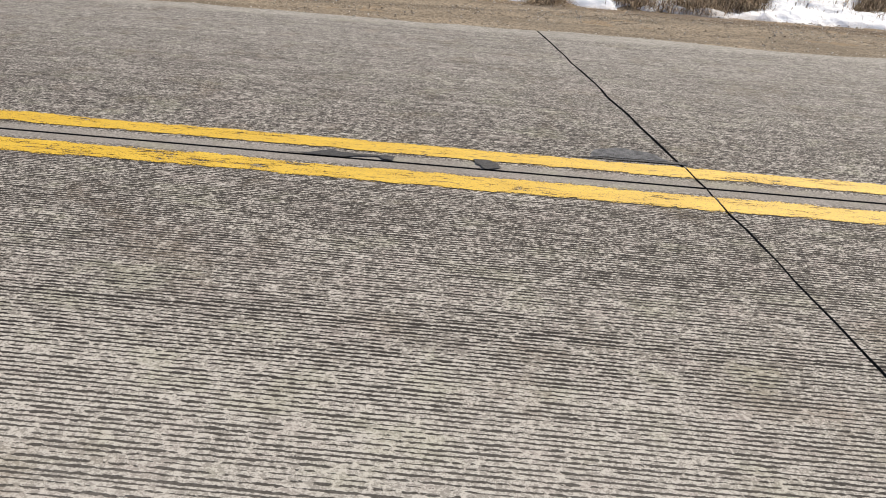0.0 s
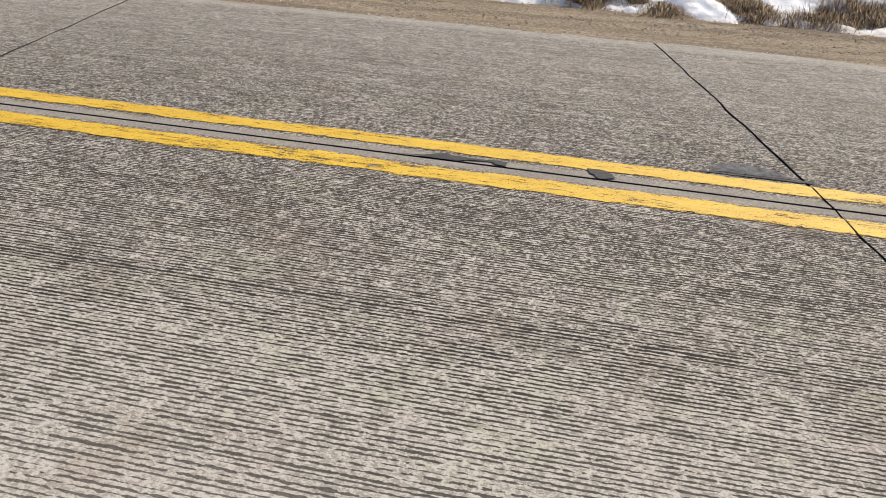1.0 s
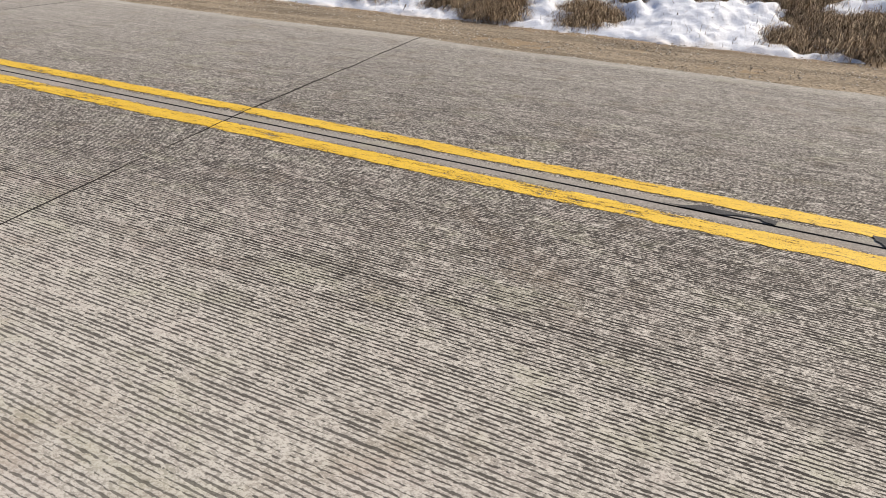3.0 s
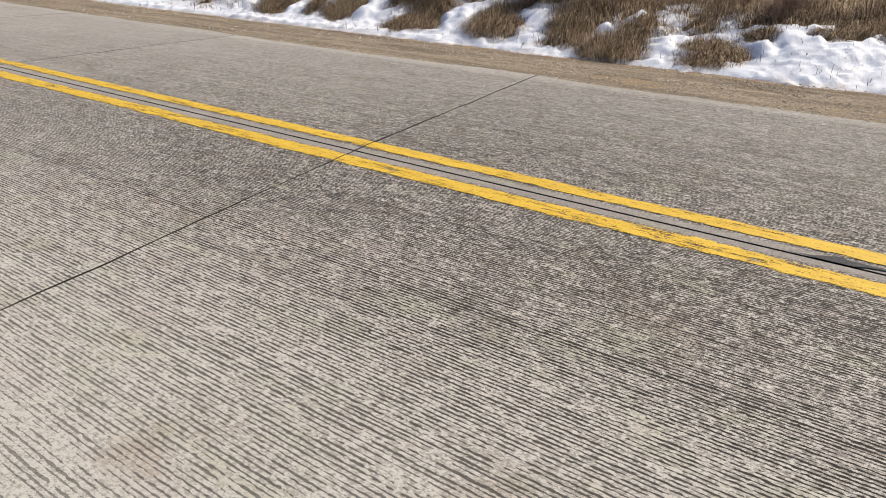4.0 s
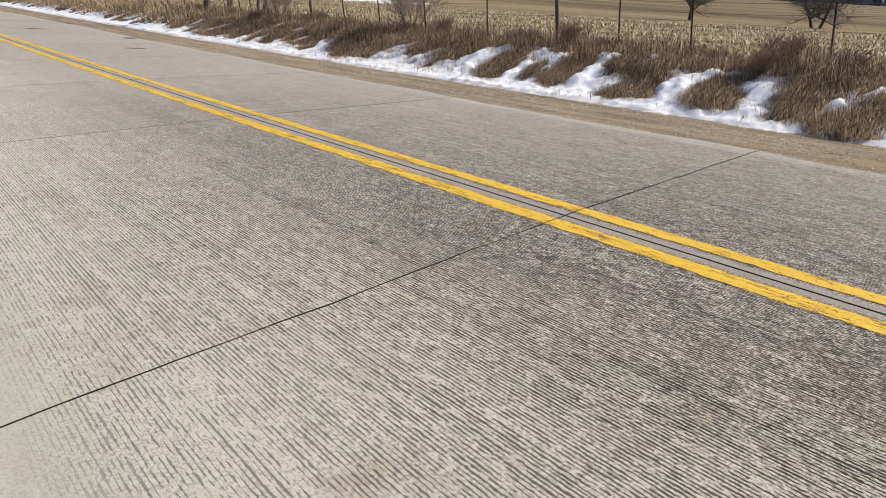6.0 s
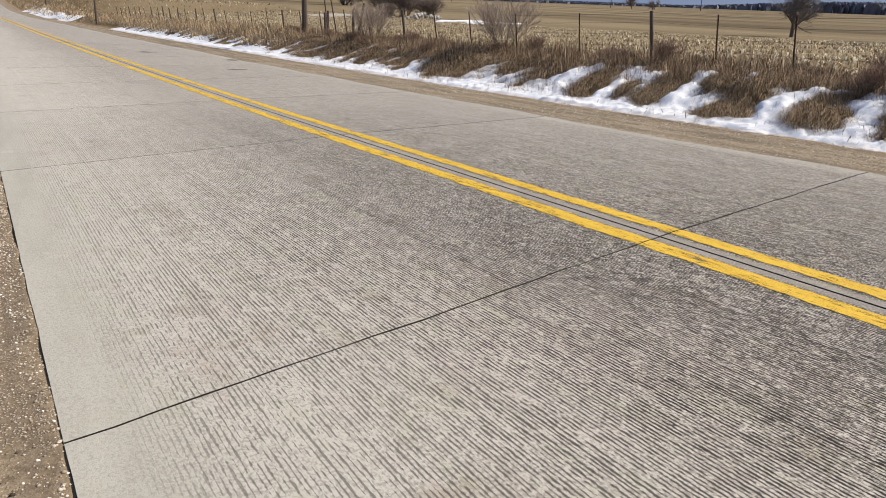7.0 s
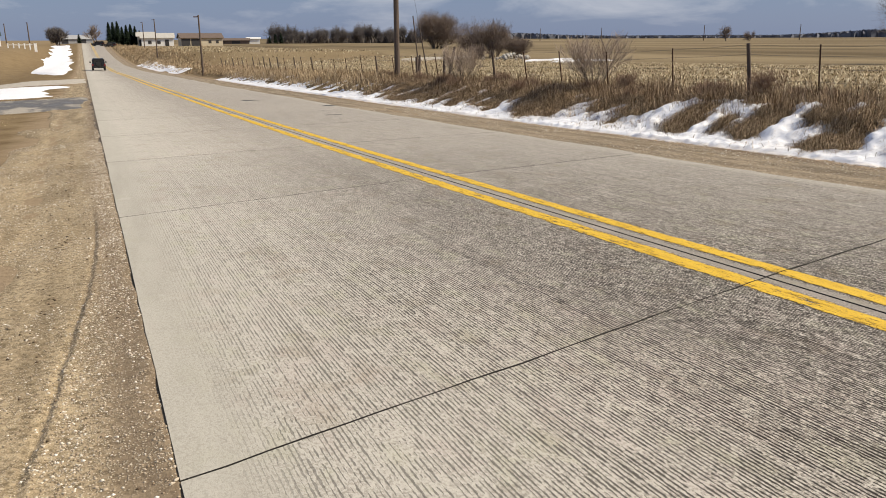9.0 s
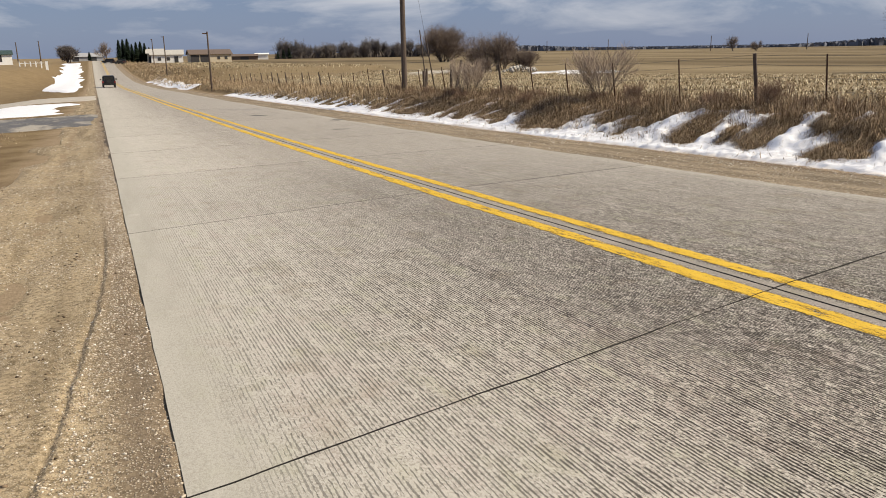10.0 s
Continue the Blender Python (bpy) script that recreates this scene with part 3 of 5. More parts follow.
def stripe(x0, x1):
    """Paint laid slab by slab, broken where a joint crosses it."""
    V, UV, F = [], [], []

    def run(first, last, n):
        for i in range(n + 1):
            for x, u in ((x0, 0.0), (x1, 1.0)):
                y = first(x) + (last(x) - first(x)) * i / n
                V.append((x, y, float(road_z(x, y)) + 0.003))
                UV.append((u, y))
            if i:
                e = len(V) - 4
                F.append((e, e + 1, e + 3, e + 2))

    def edge(q, gap):
        c = JOINTS[q]
        return lambda x: c[0] + gap + (c[1] if x < 0 else c[2]) * x + float(jitter(q * 2 + 1, x * 1.6, 0.012))

    for q in range(len(JOINTS) - 1):
        run(edge(q, 0.005), edge(q + 1, -0.005), 5)
    run(edge(len(JOINTS) - 1, 0.005), lambda x: 420.0, 80)
    run(lambda x: -60.0, edge(0, -0.005), 10)
    ob = mesh_of("lane_marking", V, F, PAINT, uv=UV)
    return tagged(ob, "worn yellow painted centre stripe on the concrete", "road marking", "double centre line", "structure")


stripe(-0.31, -0.075)
stripe(0.095, 0.30)

# ---- shoulders ----
RUT_Y, RUT_X = [-3.0, -0.4, 0.0, 0.56, 1.05, 1.43, 2.2, 3.15, 10.0, 400.0], [-4.25, -3.98, -3.94, -3.90, -3.86, -3.82, -3.78, -3.75, -3.80, -3.80]


def shoulder_z(X, Y):
    e = land_z(np.minimum(X, -3.56), Y)
    rut = X - np.interp(Y, RUT_Y, RUT_X) + 0.02 * (vnoise(X, Y, 0.21) - 0.5)
    fade = 1 - smooth((Y - 2.0) / 3.5)
    z = e + 0.019 - fade * ((0.006 + 0.016 * vnoise(X, Y, 0.4)) * np.exp(-(rut / 0.014) ** 2) - 0.008 * np.exp(-((rut - 0.035) / 0.018) ** 2))
    z = z + 0.022 * (vnoise(X, Y, 0.16) - 0.42) * np.exp(-((X + 3.56) / 0.05) ** 2)
    z = z - 0.018 * np.exp(-((rut + 0.55) / 0.16) ** 2) + 0.012 * (vnoise(X, Y * 0.4, 0.09) - 0.5) * np.exp(-((rut + 0.55) / 0.2) ** 2)
    z = z + 0.016 * (vnoise(X, Y, 0.5) - 0.5) * smooth((-3.62 - X) / 0.15) + 0.010 * (vnoise(X, Y, 0.11) - 0.5) - 0.010 * np.exp(-((X + 3.545) / 0.012) ** 2)
    return z - np.where(X < np.interp(Y, [0, 6, 9, 22, 24, 60], [-6.3, -5.6, -5.1, -4.6, -4.9, -4.6]) + 0.7 * (vnoise(X, Y, 1.1) - 0.5), 0.08, 0.0)


sh_l = sheet("shoulder_left", steps((-6.4, -4.6, 0.1), (-4.6, -3.548, 0.014)), steps((-8, -2, 0.5), (-2, 7, 0.07), (7, 24, 0.22), (24, 60, 1.0), (60, 330, 6.0)), shoulder_z, GRAVEL_L)
tagged(sh_l, "tan gravel and soil shoulder with tyre ruts", "shoulder", kind="structure")
sh_r = sheet("shoulder_right", steps((3.76, 5.9, 0.05)), steps((-30, -9, 0.3), (-9, 14, 0.08), (14, 30, 0.3), (30, 60, 1.0), (60, 330, 6.0)),
             lambda X, Y: land_z(np.maximum(X, 3.81), Y) + 0.012 - 0.05 * smooth((X - 5.55) / 0.3) + (0.03 * (vnoise(X, Y * 0.3, 0.35) - 0.5) + 0.02 * (vnoise(X, Y, 0.12) - 0.5)) * smooth((X - 3.9) / 0.4), GRAVEL_R)
tagged(sh_r, "dusty grey-brown gravel shoulder with a crumbled edge", "shoulder", kind="structure")

# ---- snow on the bank ----
def snow_depth(X, Y):
    top = np.interp(Y, [-20, 1, 4, 8, 9.4, 10.4, 40], [7.55, 7.25, 7.40, 7.75, 7.25, 6.36, 6.34])
    foot = 5.80 + 0.10 * (vnoise(X, Y, 0.8) - 0.5) - 0.05 * smooth((Y - 4) / 3)
    d = 0.10 * smooth((X - foot) / 0.22) * (1 - smooth((X - top + 0.75 * (vnoise(X + 9, Y, 0.7) - 0.5) + 0.4 * (vnoise(X, Y + 4, 0.23) - 0.5)) / 0.55))
    for mx, my, ru, rv in MOUNDS:
        u, v = X - mx + 0.34 * (vnoise(X, Y, 0.27) - 0.5), Y - my + 0.42 * (vnoise(X + 5, Y + 2, 0.27) - 0.5) - 0.25 * (X - mx)
        d = d - 0.15 * np.exp(-((u / (ru * 1.15)) ** 2 + (v / (rv * 1.08)) ** 2) ** 1.5)
    d = d - 0.11 * smooth((vnoise(X * 0.55 + 3, Y + 0.2 * X, 0.50) - 0.56) / 0.14) * smooth((X - 6.25) / 0.5)
    for mx, my, ru, rv in DRIFTS:
        u, v = X - mx + 0.30 * (vnoise(X, Y + 7, 0.23) - 0.5), Y - my + 0.30 * (vnoise(X + 15, Y + 2, 0.23) - 0.5) - 0.25 * (X - mx)
        d = d + 0.11 * np.exp(-((u / ru) ** 2 + (v / rv) ** 2) ** 1.5)
    # streaks of drift that lie between the stalks above
    d = d + 0.05 * smooth((vnoise(X * 0.5, Y * 1.3 + X * 0.5, 0.30) - 0.62) / 0.12) * smooth((X - 6.5) / 0.3) * (1 - smooth((X - 7.6) / 0.5))
    d = d + 0.045 * (vnoise(X + 3, Y + 5, 0.42) - 0.5) + 0.06 * (vnoise(X * 0.8 + 13, Y + X * 0.6, 0.8) - 0.5) + 0.050 * (vnoise(X, Y, 0.17) - 0.5) + 0.045 * (vnoise(X + 7, Y, 0.075) - 0.5)
    return d - 0.022 - 0.25 * smooth((foot - X) / 0.12)


snow = sheet("snow_bank", steps((5.55, 8.4, 0.036)), steps((-14, 14, 0.036), (14, 28, 0.06), (28, 62, 0.2)), lambda X, Y: land_z(X, Y) + np.clip(snow_depth(X, Y) * 0.72, -0.10, 0.2), SNOW)
tagged(snow, "patchy old white snow melting on the grassy bank", "snow", kind="stuff")

# ---- dead grass, stones, stubble ----
RS = np.random.RandomState(11)


def blades(P, L, az, lean, w):
    """Bent tapering blades: roots P (n,3), lengths, headings, lean (0 upright to 1 flat), widths. Returns vertices and triangles."""
    n = len(P)
    h = np.stack([np.cos(az), np.sin(az), np.zeros(n)], 1)
    s = np.stack([-np.sin(az), np.cos(az), np.zeros(n)], 1) * (w / 2)[:, None]
    up = np.array([0, 0, 1.0])
    mid = P + (h * (lean * 0.35)[:, None] + up * (0.55 - 0.12 * lean)[:, None]) * L[:, None]
    tip = P + (h * (0.25 + lean)[:, None] * 0.8 + up * (1.0 - 0.8 * lean)[:, None]) * L[:, None]
    V = np.stack([P - s, P + s, mid - s * 0.8, mid + s * 0.8, tip], 1).reshape(-1, 3)
    b = (np.arange(n) * 5)[:, None]
    F = np.concatenate([b + np.array([[0, 1, 3]]), b + np.array([[0, 3, 2]]), b + np.array([[2, 3, 4]])], 0)
    return V, F


def scatter_grass(name, cx, cy, per, length, lean, width, spread, toward=None, label="", mat=GRASS):
    """Clumps at cx, cy, each of `per` blades."""
    k = len(cx)
    idx = np.repeat(np.arange(k), per)
    n = len(idx)
    rad = spread * np.sqrt(RS.rand(n))
    th = RS.rand(n) * 2 * np.pi
    x, y = cx[idx] + rad * np.cos(th), cy[idx] + rad * np.sin(th)
    P = np.stack([x, y, land_z(x, y) - 0.02], 1)
    az = th + RS.randn(n) * 0.5
    if toward is not None:
        az = np.where(RS.rand(n) < 0.45, toward + RS.randn(n) * 0.8, az)
    turn, bend = (RS.rand(k) * 6.283)[idx], (0.26 * RS.randn(k))[idx]
    az = np.where(RS.rand(n) < 0.35, turn + 0.5 * RS.randn(n), az)
    cl_len = (0.25 + 0.95 * vnoise(cx, cy, 0.8) + 0.35 * RS.rand(k))[idx]
    V, F = blades(P, length * cl_len * (0.55 + 0.6 * RS.rand(n)), az, np.clip(lean + bend + 0.34 * RS.randn(n), 0.02, 1.25), width * (0.6 + 0.8 * RS.rand(n)))
    ob = fast_mesh(name, V, F, mat)
    return tagged(ob, label, "grass", kind="stuff")


def pick(n, x0, x1, y0, y1, keep):
    x, y = x0 + (x1 - x0) * RS.rand(n), y0 + (y1 - y0) * RS.rand(n)
    m = RS.rand(n) < keep(x, y)
    return x[m], y[m]


def bank_cover(x, y):
    d = snow_depth(x, y)
    return np.where(d > 0.05, 0.015, np.where(d > 0.0, 0.28, 1.0)) * smooth((x - 5.9) / 0.5)


# matted grass that hangs down the bank between the snow
gx_, gy_ = pick(6200, 5.9, 8.3, -12, 27, bank_cover)
scatter_grass("bank_grass", gx_, gy_, 42, 0.25, 1.02, 0.006, 0.18, math.pi + 0.3, "matted brown dead grass hanging over the bank", MATTED)
gx_, gy_ = [], []
for mx, my, ru, rv in MOUNDS:
    k = int((85 if my > -2 else 50) * ru * rv / 0.10)
    q, p = np.sqrt(RS.rand(k)) * 0.95, RS.rand(k) * 6.283
    gx_.append(mx + 1.2 * ru * q * np.cos(p)), gy_.append(my + 0.25 * ru * q * np.cos(p) + 1.2 * rv * q * np.sin(p))
gx_, gy_ = np.concatenate(gx_), np.concatenate(gy_)
scatter_grass("grass_tufts", gx_, gy_, 34, 0.24, 1.00, 0.0055, 0.16, math.pi + 0.2, "dense tufts of brown dead grass standing in snow", MATTED)
few = RS.rand(len(gx_)) < 0.35
scatter_grass("tuft_stems", gx_[few], gy_[few], 5, 0.30, 0.45, 0.004, 0.12, None, "straw-coloured stems standing out of the tufts", GRASS)
# flattened stalks lying every way on the bank and over the snow's edges
gx_, gy_ = pick(3600, 6.0, 8.2, -12, 27, lambda x, y: np.where(snow_depth(x, y) > 0.02, 0.02, 0.8) * smooth((x - 5.95) / 0.4))
scatter_grass("flattened_grass", gx_, gy_, 30, 0.25, 1.0, 0.006, 0.20, None, "flattened dark brown grass stalks lying on the bank", TUFT)
# single stalks and litter lying on the snow and poking through it
gx_, gy_ = pick(2600, 5.85, 7.8, -12, 24, lambda x, y: np.where(snow_depth(x, y) > 0.0, 0.35 + 0.65 * (vnoise(x, y, 0.5) > 0.55), 0.0))
P = np.stack([gx_, gy_, land_z(gx_, gy_) + np.clip(snow_depth(gx_, gy_) * 0.72, 0, 0.2) - 0.012], 1)
k = len(gx_)
V, F = blades(P, 0.05 + 0.16 * RS.rand(k) ** 2, RS.rand(k) * 6.283, np.clip(0.15 + 0.9 * RS.rand(k), 0, 1), 0.004 + 0.012 * RS.rand(k) ** 3)
tagged(fast_mesh("snow_litter", V, F, TUFT), "dark stalks and litter poking through the snow", "litter", kind="stuff")
# taller growth along the fence
gx_, gy_ = pick(4200, 7.3, 10.0, -14, 30, lambda x, y: 0.15 + 0.85 * smooth((x - 7.2) / 0.7) * (0.25 + 1.1 * vnoise(x, y, 1.1)))
scatter_grass("fence_grass", gx_, gy_, 32, 0.46, 0.74, 0.005, 0.20, None, "tall dry grass along the wire fence", FENCEGRASS)
gx_, gy_ = pick(1900, 7.5, 9.9, -12, 30, lambda x, y: 0.2 + 0.8 * (vnoise(x, y, 0.8) > 0.5))
scatter_grass("weed_stalks", gx_, gy_, 4, 0.66, 0.20, 0.006, 0.22, None, "thin upright dry weed stalks by the fence", FENCEGRASS)
# farther along the road, coarser
gx_, gy_ = pick(3600, 6.2, 10.2, 27, 80, lambda x, y: smooth((x - 6.6) / 0.6) * (0.4 + 0.6 * vnoise(x, y, 2.0)))
scatter_grass("roadside_grass", gx_, gy_, 16, 0.55, 0.42, 0.016, 0.28, math.pi, "brown roadside grass farther along the bank")
gx_, gy_ = pick(2600, 6.5, 14, 80, 300, lambda x, y: 0.3 + 0.7 * vnoise(x, y, 5.0))
scatter_grass("distant_grass", gx_, gy_, 10, 0.6, 0.4, 0.05, 0.5, None, "distant dry grass beside the road")
gx_, gy_ = pick(2600, -12, -5.6, 6, 34, lambda x, y: 0.15 + 0.85 * smooth((-5.4 - x) / 1.0) * vnoise(x, y, 1.7))
scatter_grass("verge_grass", gx_, gy_, 14, 0.10, 0.75, 0.008, 0.16, None, "short flattened brown grass on the verge")

# corn stubble and husks in the field
rows_x = np.arange(10.6, 42.5, 0.76)
sx = np.repeat(rows_x, 460) + RS.randn(460 * len(rows_x)) * 0.05
sy = np.tile(np.linspace(-14, 96, 460), len(rows_x)) + RS.rand(len(sx)) * 0.24
keep = RS.rand(len(sx)) < np.clip(1.3 - sx / 60, 0.3, 1.0) * 0.9
sx, sy = sx[keep], sy[keep]
P = np.stack([sx, sy, land_z(sx, sy) - 0.02], 1)
V1, F1 = blades(P, 0.10 + 0.16 * RS.rand(len(sx)), RS.rand(len(sx)) * 6.28, 0.25 * RS.rand(len(sx)), 0.018 + 0.014 * RS.rand(len(sx)))
hx, hy = 10.3 + 32.5 * RS.rand(42000) ** 1.1, -14 + 120 * RS.rand(42000)
P = np.stack([hx, hy, land_z(hx, hy) + 0.01], 1)
V2, F2 = blades(P, 0.12 + 0.22 * RS.rand(len(hx)), RS.rand(len(hx)) * 6.28, 0.8 + 0.3 * RS.rand(len(hx)), 0.03 + 0.04 * RS.rand(len(hx)))
stub = fast_mesh("corn_stubble", np.concatenate([V1, V2]), np.concatenate([F1, F2 + len(V1)]), STALK)
# farther on, where single stalks no longer show
sx = np.repeat(rows_x, 150) + RS.randn(150 * len(rows_x)) * 0.07
sy = np.tile(np.linspace(96, 290, 150), len(rows_x)) + RS.rand(len(sx)) * 1.3
P = np.stack([sx, sy, land_z(sx, sy) - 0.03], 1)
V, F = blades(P, 0.20 + 0.25 * RS.rand(len(sx)), RS.rand(len(sx)) * 6.28, 0.9 * RS.rand(len(sx)), 0.07 + 0.12 * RS.rand(len(sx)))
tagged(fast_mesh("distant_stubble", V, F, STALK), "pale corn stubble in rows farther down the field", "stubble", kind="stuff")
tagged(stub, "pale cut corn stubble and husks on the field", "stubble", kind="stuff")


def stones(name, n, x0, x1, y0, y1, lo, hi, dens, label, zf, mat=None):
    x, y = pick(n, x0, x1, y0, y1, dens)
    n = len(x)
    r = lo + (hi - lo) * RS.rand(n) ** 2.4
    base = np.array([[1, 0, 0], [0, 1, 0], [-1, 0, 0], [0, -1, 0], [0, 0, 0.55], [0, 0, -0.5]], float)
    sc = r[:, None, None] * (0.65 + 0.7 * RS.rand(n, 6, 1))
    a = RS.rand(n) * 6.28
    B = base[None] * sc
    C = np.stack([B[..., 0] * np.cos(a)[:, None] - B[..., 1] * np.sin(a)[:, None], B[..., 0] * np.sin(a)[:, None] + B[..., 1] * np.cos(a)[:, None], B[..., 2]], -1)
    V = C + np.stack([x, y, zf(x, y) + r * 0.12], 1)[:, None]
    f = np.array([[0, 1, 4], [1, 2, 4], [2, 3, 4], [3, 0, 4], [1, 0, 5], [2, 1, 5], [3, 2, 5], [0, 3, 5]])
    F = ((np.arange(n) * 6)[:, None, None] + f[None]).reshape(-1, 3)
    ob = fast_mesh(name, V.reshape(-1, 3), F, mat or STONE)
    return tagged(ob, label, "gravel", kind="stuff")


shl = shoulder_z
stones("loose_gravel", 150000, -5.3, -3.57, -1.5, 12, 0.0018, 0.0088, lambda x, y: np.clip(0.16 + 0.90 * np.exp(-((x - np.interp(y, RUT_Y, RUT_X) - 0.12) / 0.09) ** 2) + 0.5 * (vnoise(x, y, 0.5) - 0.4), 0, 1), "loose pale stones on the gravel shoulder", shl)
stones("larger_stones", 420, -5.0, -3.6, -1.5, 12, 0.006, 0.016, lambda x, y: 0.2 + 0.6 * np.exp(-((x + 3.80) / 0.12) ** 2), "a few larger pale stones on the gravel shoulder", shl)
CLOD = islands("soil_clods", [(0.0, (0.045, 0.032, 0.022)), (0.6, (0.13, 0.092, 0.060)), (1.0, (0.26, 0.19, 0.125))], 0.95)
stones("soil_clods", 16000, -5.2, -3.6, -1.5, 10, 0.002, 0.013, lambda x, y: np.clip(0.06 + 0.9 * np.exp(-((x - np.interp(y, RUT_Y, RUT_X) + 0.20) / 0.035) ** 2) * (vnoise(x, y, 0.35) > 0.4), 0, 1), "dark crumbled clods of soil along the tyre track", shl, CLOD)
stones("coarse_gravel", 9000, -6.0, -3.56, 12, 34, 0.004, 0.016, lambda x, y: 0.3 + 0.7 * vnoise(x, y, 1.0), "scattered pale stones farther along the shoulder", shl)
stones("edge_gravel", 60000, 3.78, 6.0, -9, 20, 0.003, 0.014, lambda x, y: np.clip(0.25 + 0.7 * np.exp(-((x - 5.3) / 0.5) ** 2), 0, 1), "small stones on the far shoulder", lambda x, y: 0.012 + land_z(np.maximum(x, 3.81), y))
stones("dark_crumbs", 5500, -3.64, -3.555, -1.5, 14, 0.002, 0.010, lambda x, y: 0.2 + 0.8 * vnoise(x, y, 0.2), "crumbled gravel along the slab edge", shl)


# ---- patches and marks on the road ----
def blob(name, pts, mat, lift, label, seed):
    """A flat, ragged patch on the road: pts are (x, y) corners."""
    V, n = [], len(pts)
    for i in range(n):
        a, b = pts[i], pts[(i + 1) % n]
        for k in range(6):
            t = k / 6
            x, y = a[0] * (1 - t) + b[0] * t, a[1] * (1 - t) + b[1] * t
            x += 0.012 * (float(vnoise(x * 9 + seed, y * 9, 0.35)) - 0.5)
            y += 0.03 * (float(vnoise(x * 9, y * 9 + seed, 0.35)) - 0.5)
            V.append((x, y, float(road_z(x, y)) + lift))
    ob = mesh_of(name, V, [tuple(range(len(V)))], mat)
    return tagged(ob, label, "road patch", kind="structure")


blob("tar_patch", [(0.0, -2.70), (0.02, -2.80), (0.05, -2.85), (0.10, -2.90), (0.065, -2.96), (0.06, -3.10), (0.075, -3.16), (0.06, -3.22), (0.0, -3.21), (0.02, -3.15), (0.045, -3.13), (0.035, -3.05), (0.0, -2.98)],
     TAR, 0.006, "dark bitumen patch between the yellow stripes", 3)
blob("tar_spot", [(0.0, -3.66), (0.06, -3.60), (0.13, -3.60), (0.12, -3.68), (0.03, -3.72)], TAR, 0.006, "small dark bitumen spot between the yellow stripes", 8)
blob("crack_line", [(0.295, -4.05), (0.315, -4.20), (0.325, -4.45), (0.335, -4.66), (0.305, -4.68), (0.300, -4.40)], TAR, 0.005, "dark broken edge beside the yellow stripe", 5)
blob("spalled_spot", [(0.33, -4.18), (0.44, -4.22), (0.50, -4.35), (0.47, -4.48), (0.40, -4.56), (0.34, -4.60)], SPALL, 0.004, "worn grey spalled patch near the joint", 12)


blob("tar_spot", [(3.25, 21.5), (3.5, 21.3), (3.8, 21.6), (3.5, 21.9)], TAR, 0.005, "dark bitumen spot on the far lane", 31)
blob("tar_spot", [(1.4, 26.0), (1.8, 25.9), (2.2, 26.2), (1.7, 26.5)], TAR, 0.005, "dark bitumen spot on the far lane", 35)
blob("tar_spot", [(2.0, 17.0), (2.5, 16.9), (2.6, 17.05), (2.2, 17.12)], TAR, 0.005, "thin dark bitumen streak on the far lane", 38)


# ---- helpers for built things ----
def box_bm(bm, x0, x1, y0, y1, z0, z1):
    v = [bm.verts.new((x, y, z)) for z in (z0, z1) for x, y in ((x0, y0), (x1, y0), (x1, y1), (x0, y1))]
    for f in ((0, 3, 2, 1), (4, 5, 6, 7), (0, 1, 5, 4), (1, 2, 6, 5), (2, 3, 7, 6), (3, 0, 4, 7)):
        bm.faces.new([v[i] for i in f])


def tube_bm(bm, a, b, ra, rb, sides=8, caps=True):
    a, b = Vector(a), Vector(b)
    q = (b - a).to_track_quat("Z", "Y")
    rings = []
    for c, r in ((a, ra), (b, rb)):
        rings.append([bm.verts.new(c + q @ Vector((r * math.cos(2 * math.pi * i / sides), r * math.sin(2 * math.pi * i / sides), 0))) for i in range(sides)])
    for i in range(sides):
        j = (i + 1) % sides
        bm.faces.new((rings[0][i], rings[0][j], rings[1][j], rings[1][i]))
    if caps:
        bm.faces.new(rings[0][::-1])
        bm.faces.new(rings[1])


def part(name, bm, mat, parent=None, label=""):
    me = bpy.data.meshes.new(name)
    bm.to_mesh(me)
    bm.free()
    me.materials.append(mat)
    ob = new(name, me)
    if parent is not None:
        ob.parent = parent
    if label:
        ob["label"] = label
    return ob


def boxes(*bs):
    bm = bmesh.new()
    for b in bs:
        box_bm(bm, *b)
    return bm


def tubes(*ts, sides=8):
    bm = bmesh.new()
    for t in ts:
        tube_bm(bm, *t, sides=sides)
    return bm


EYE0 = (-3.667, -3.295)


def out_at(bearing, r):
    """A place by its bearing (degrees clockwise from the road) and distance from where the walk ends."""
    x, y = EYE0[0] + r * math.sin(radians(bearing)), EYE0[1] + r * math.cos(radians(bearing))
    return x, y, float(land_z(x, y))


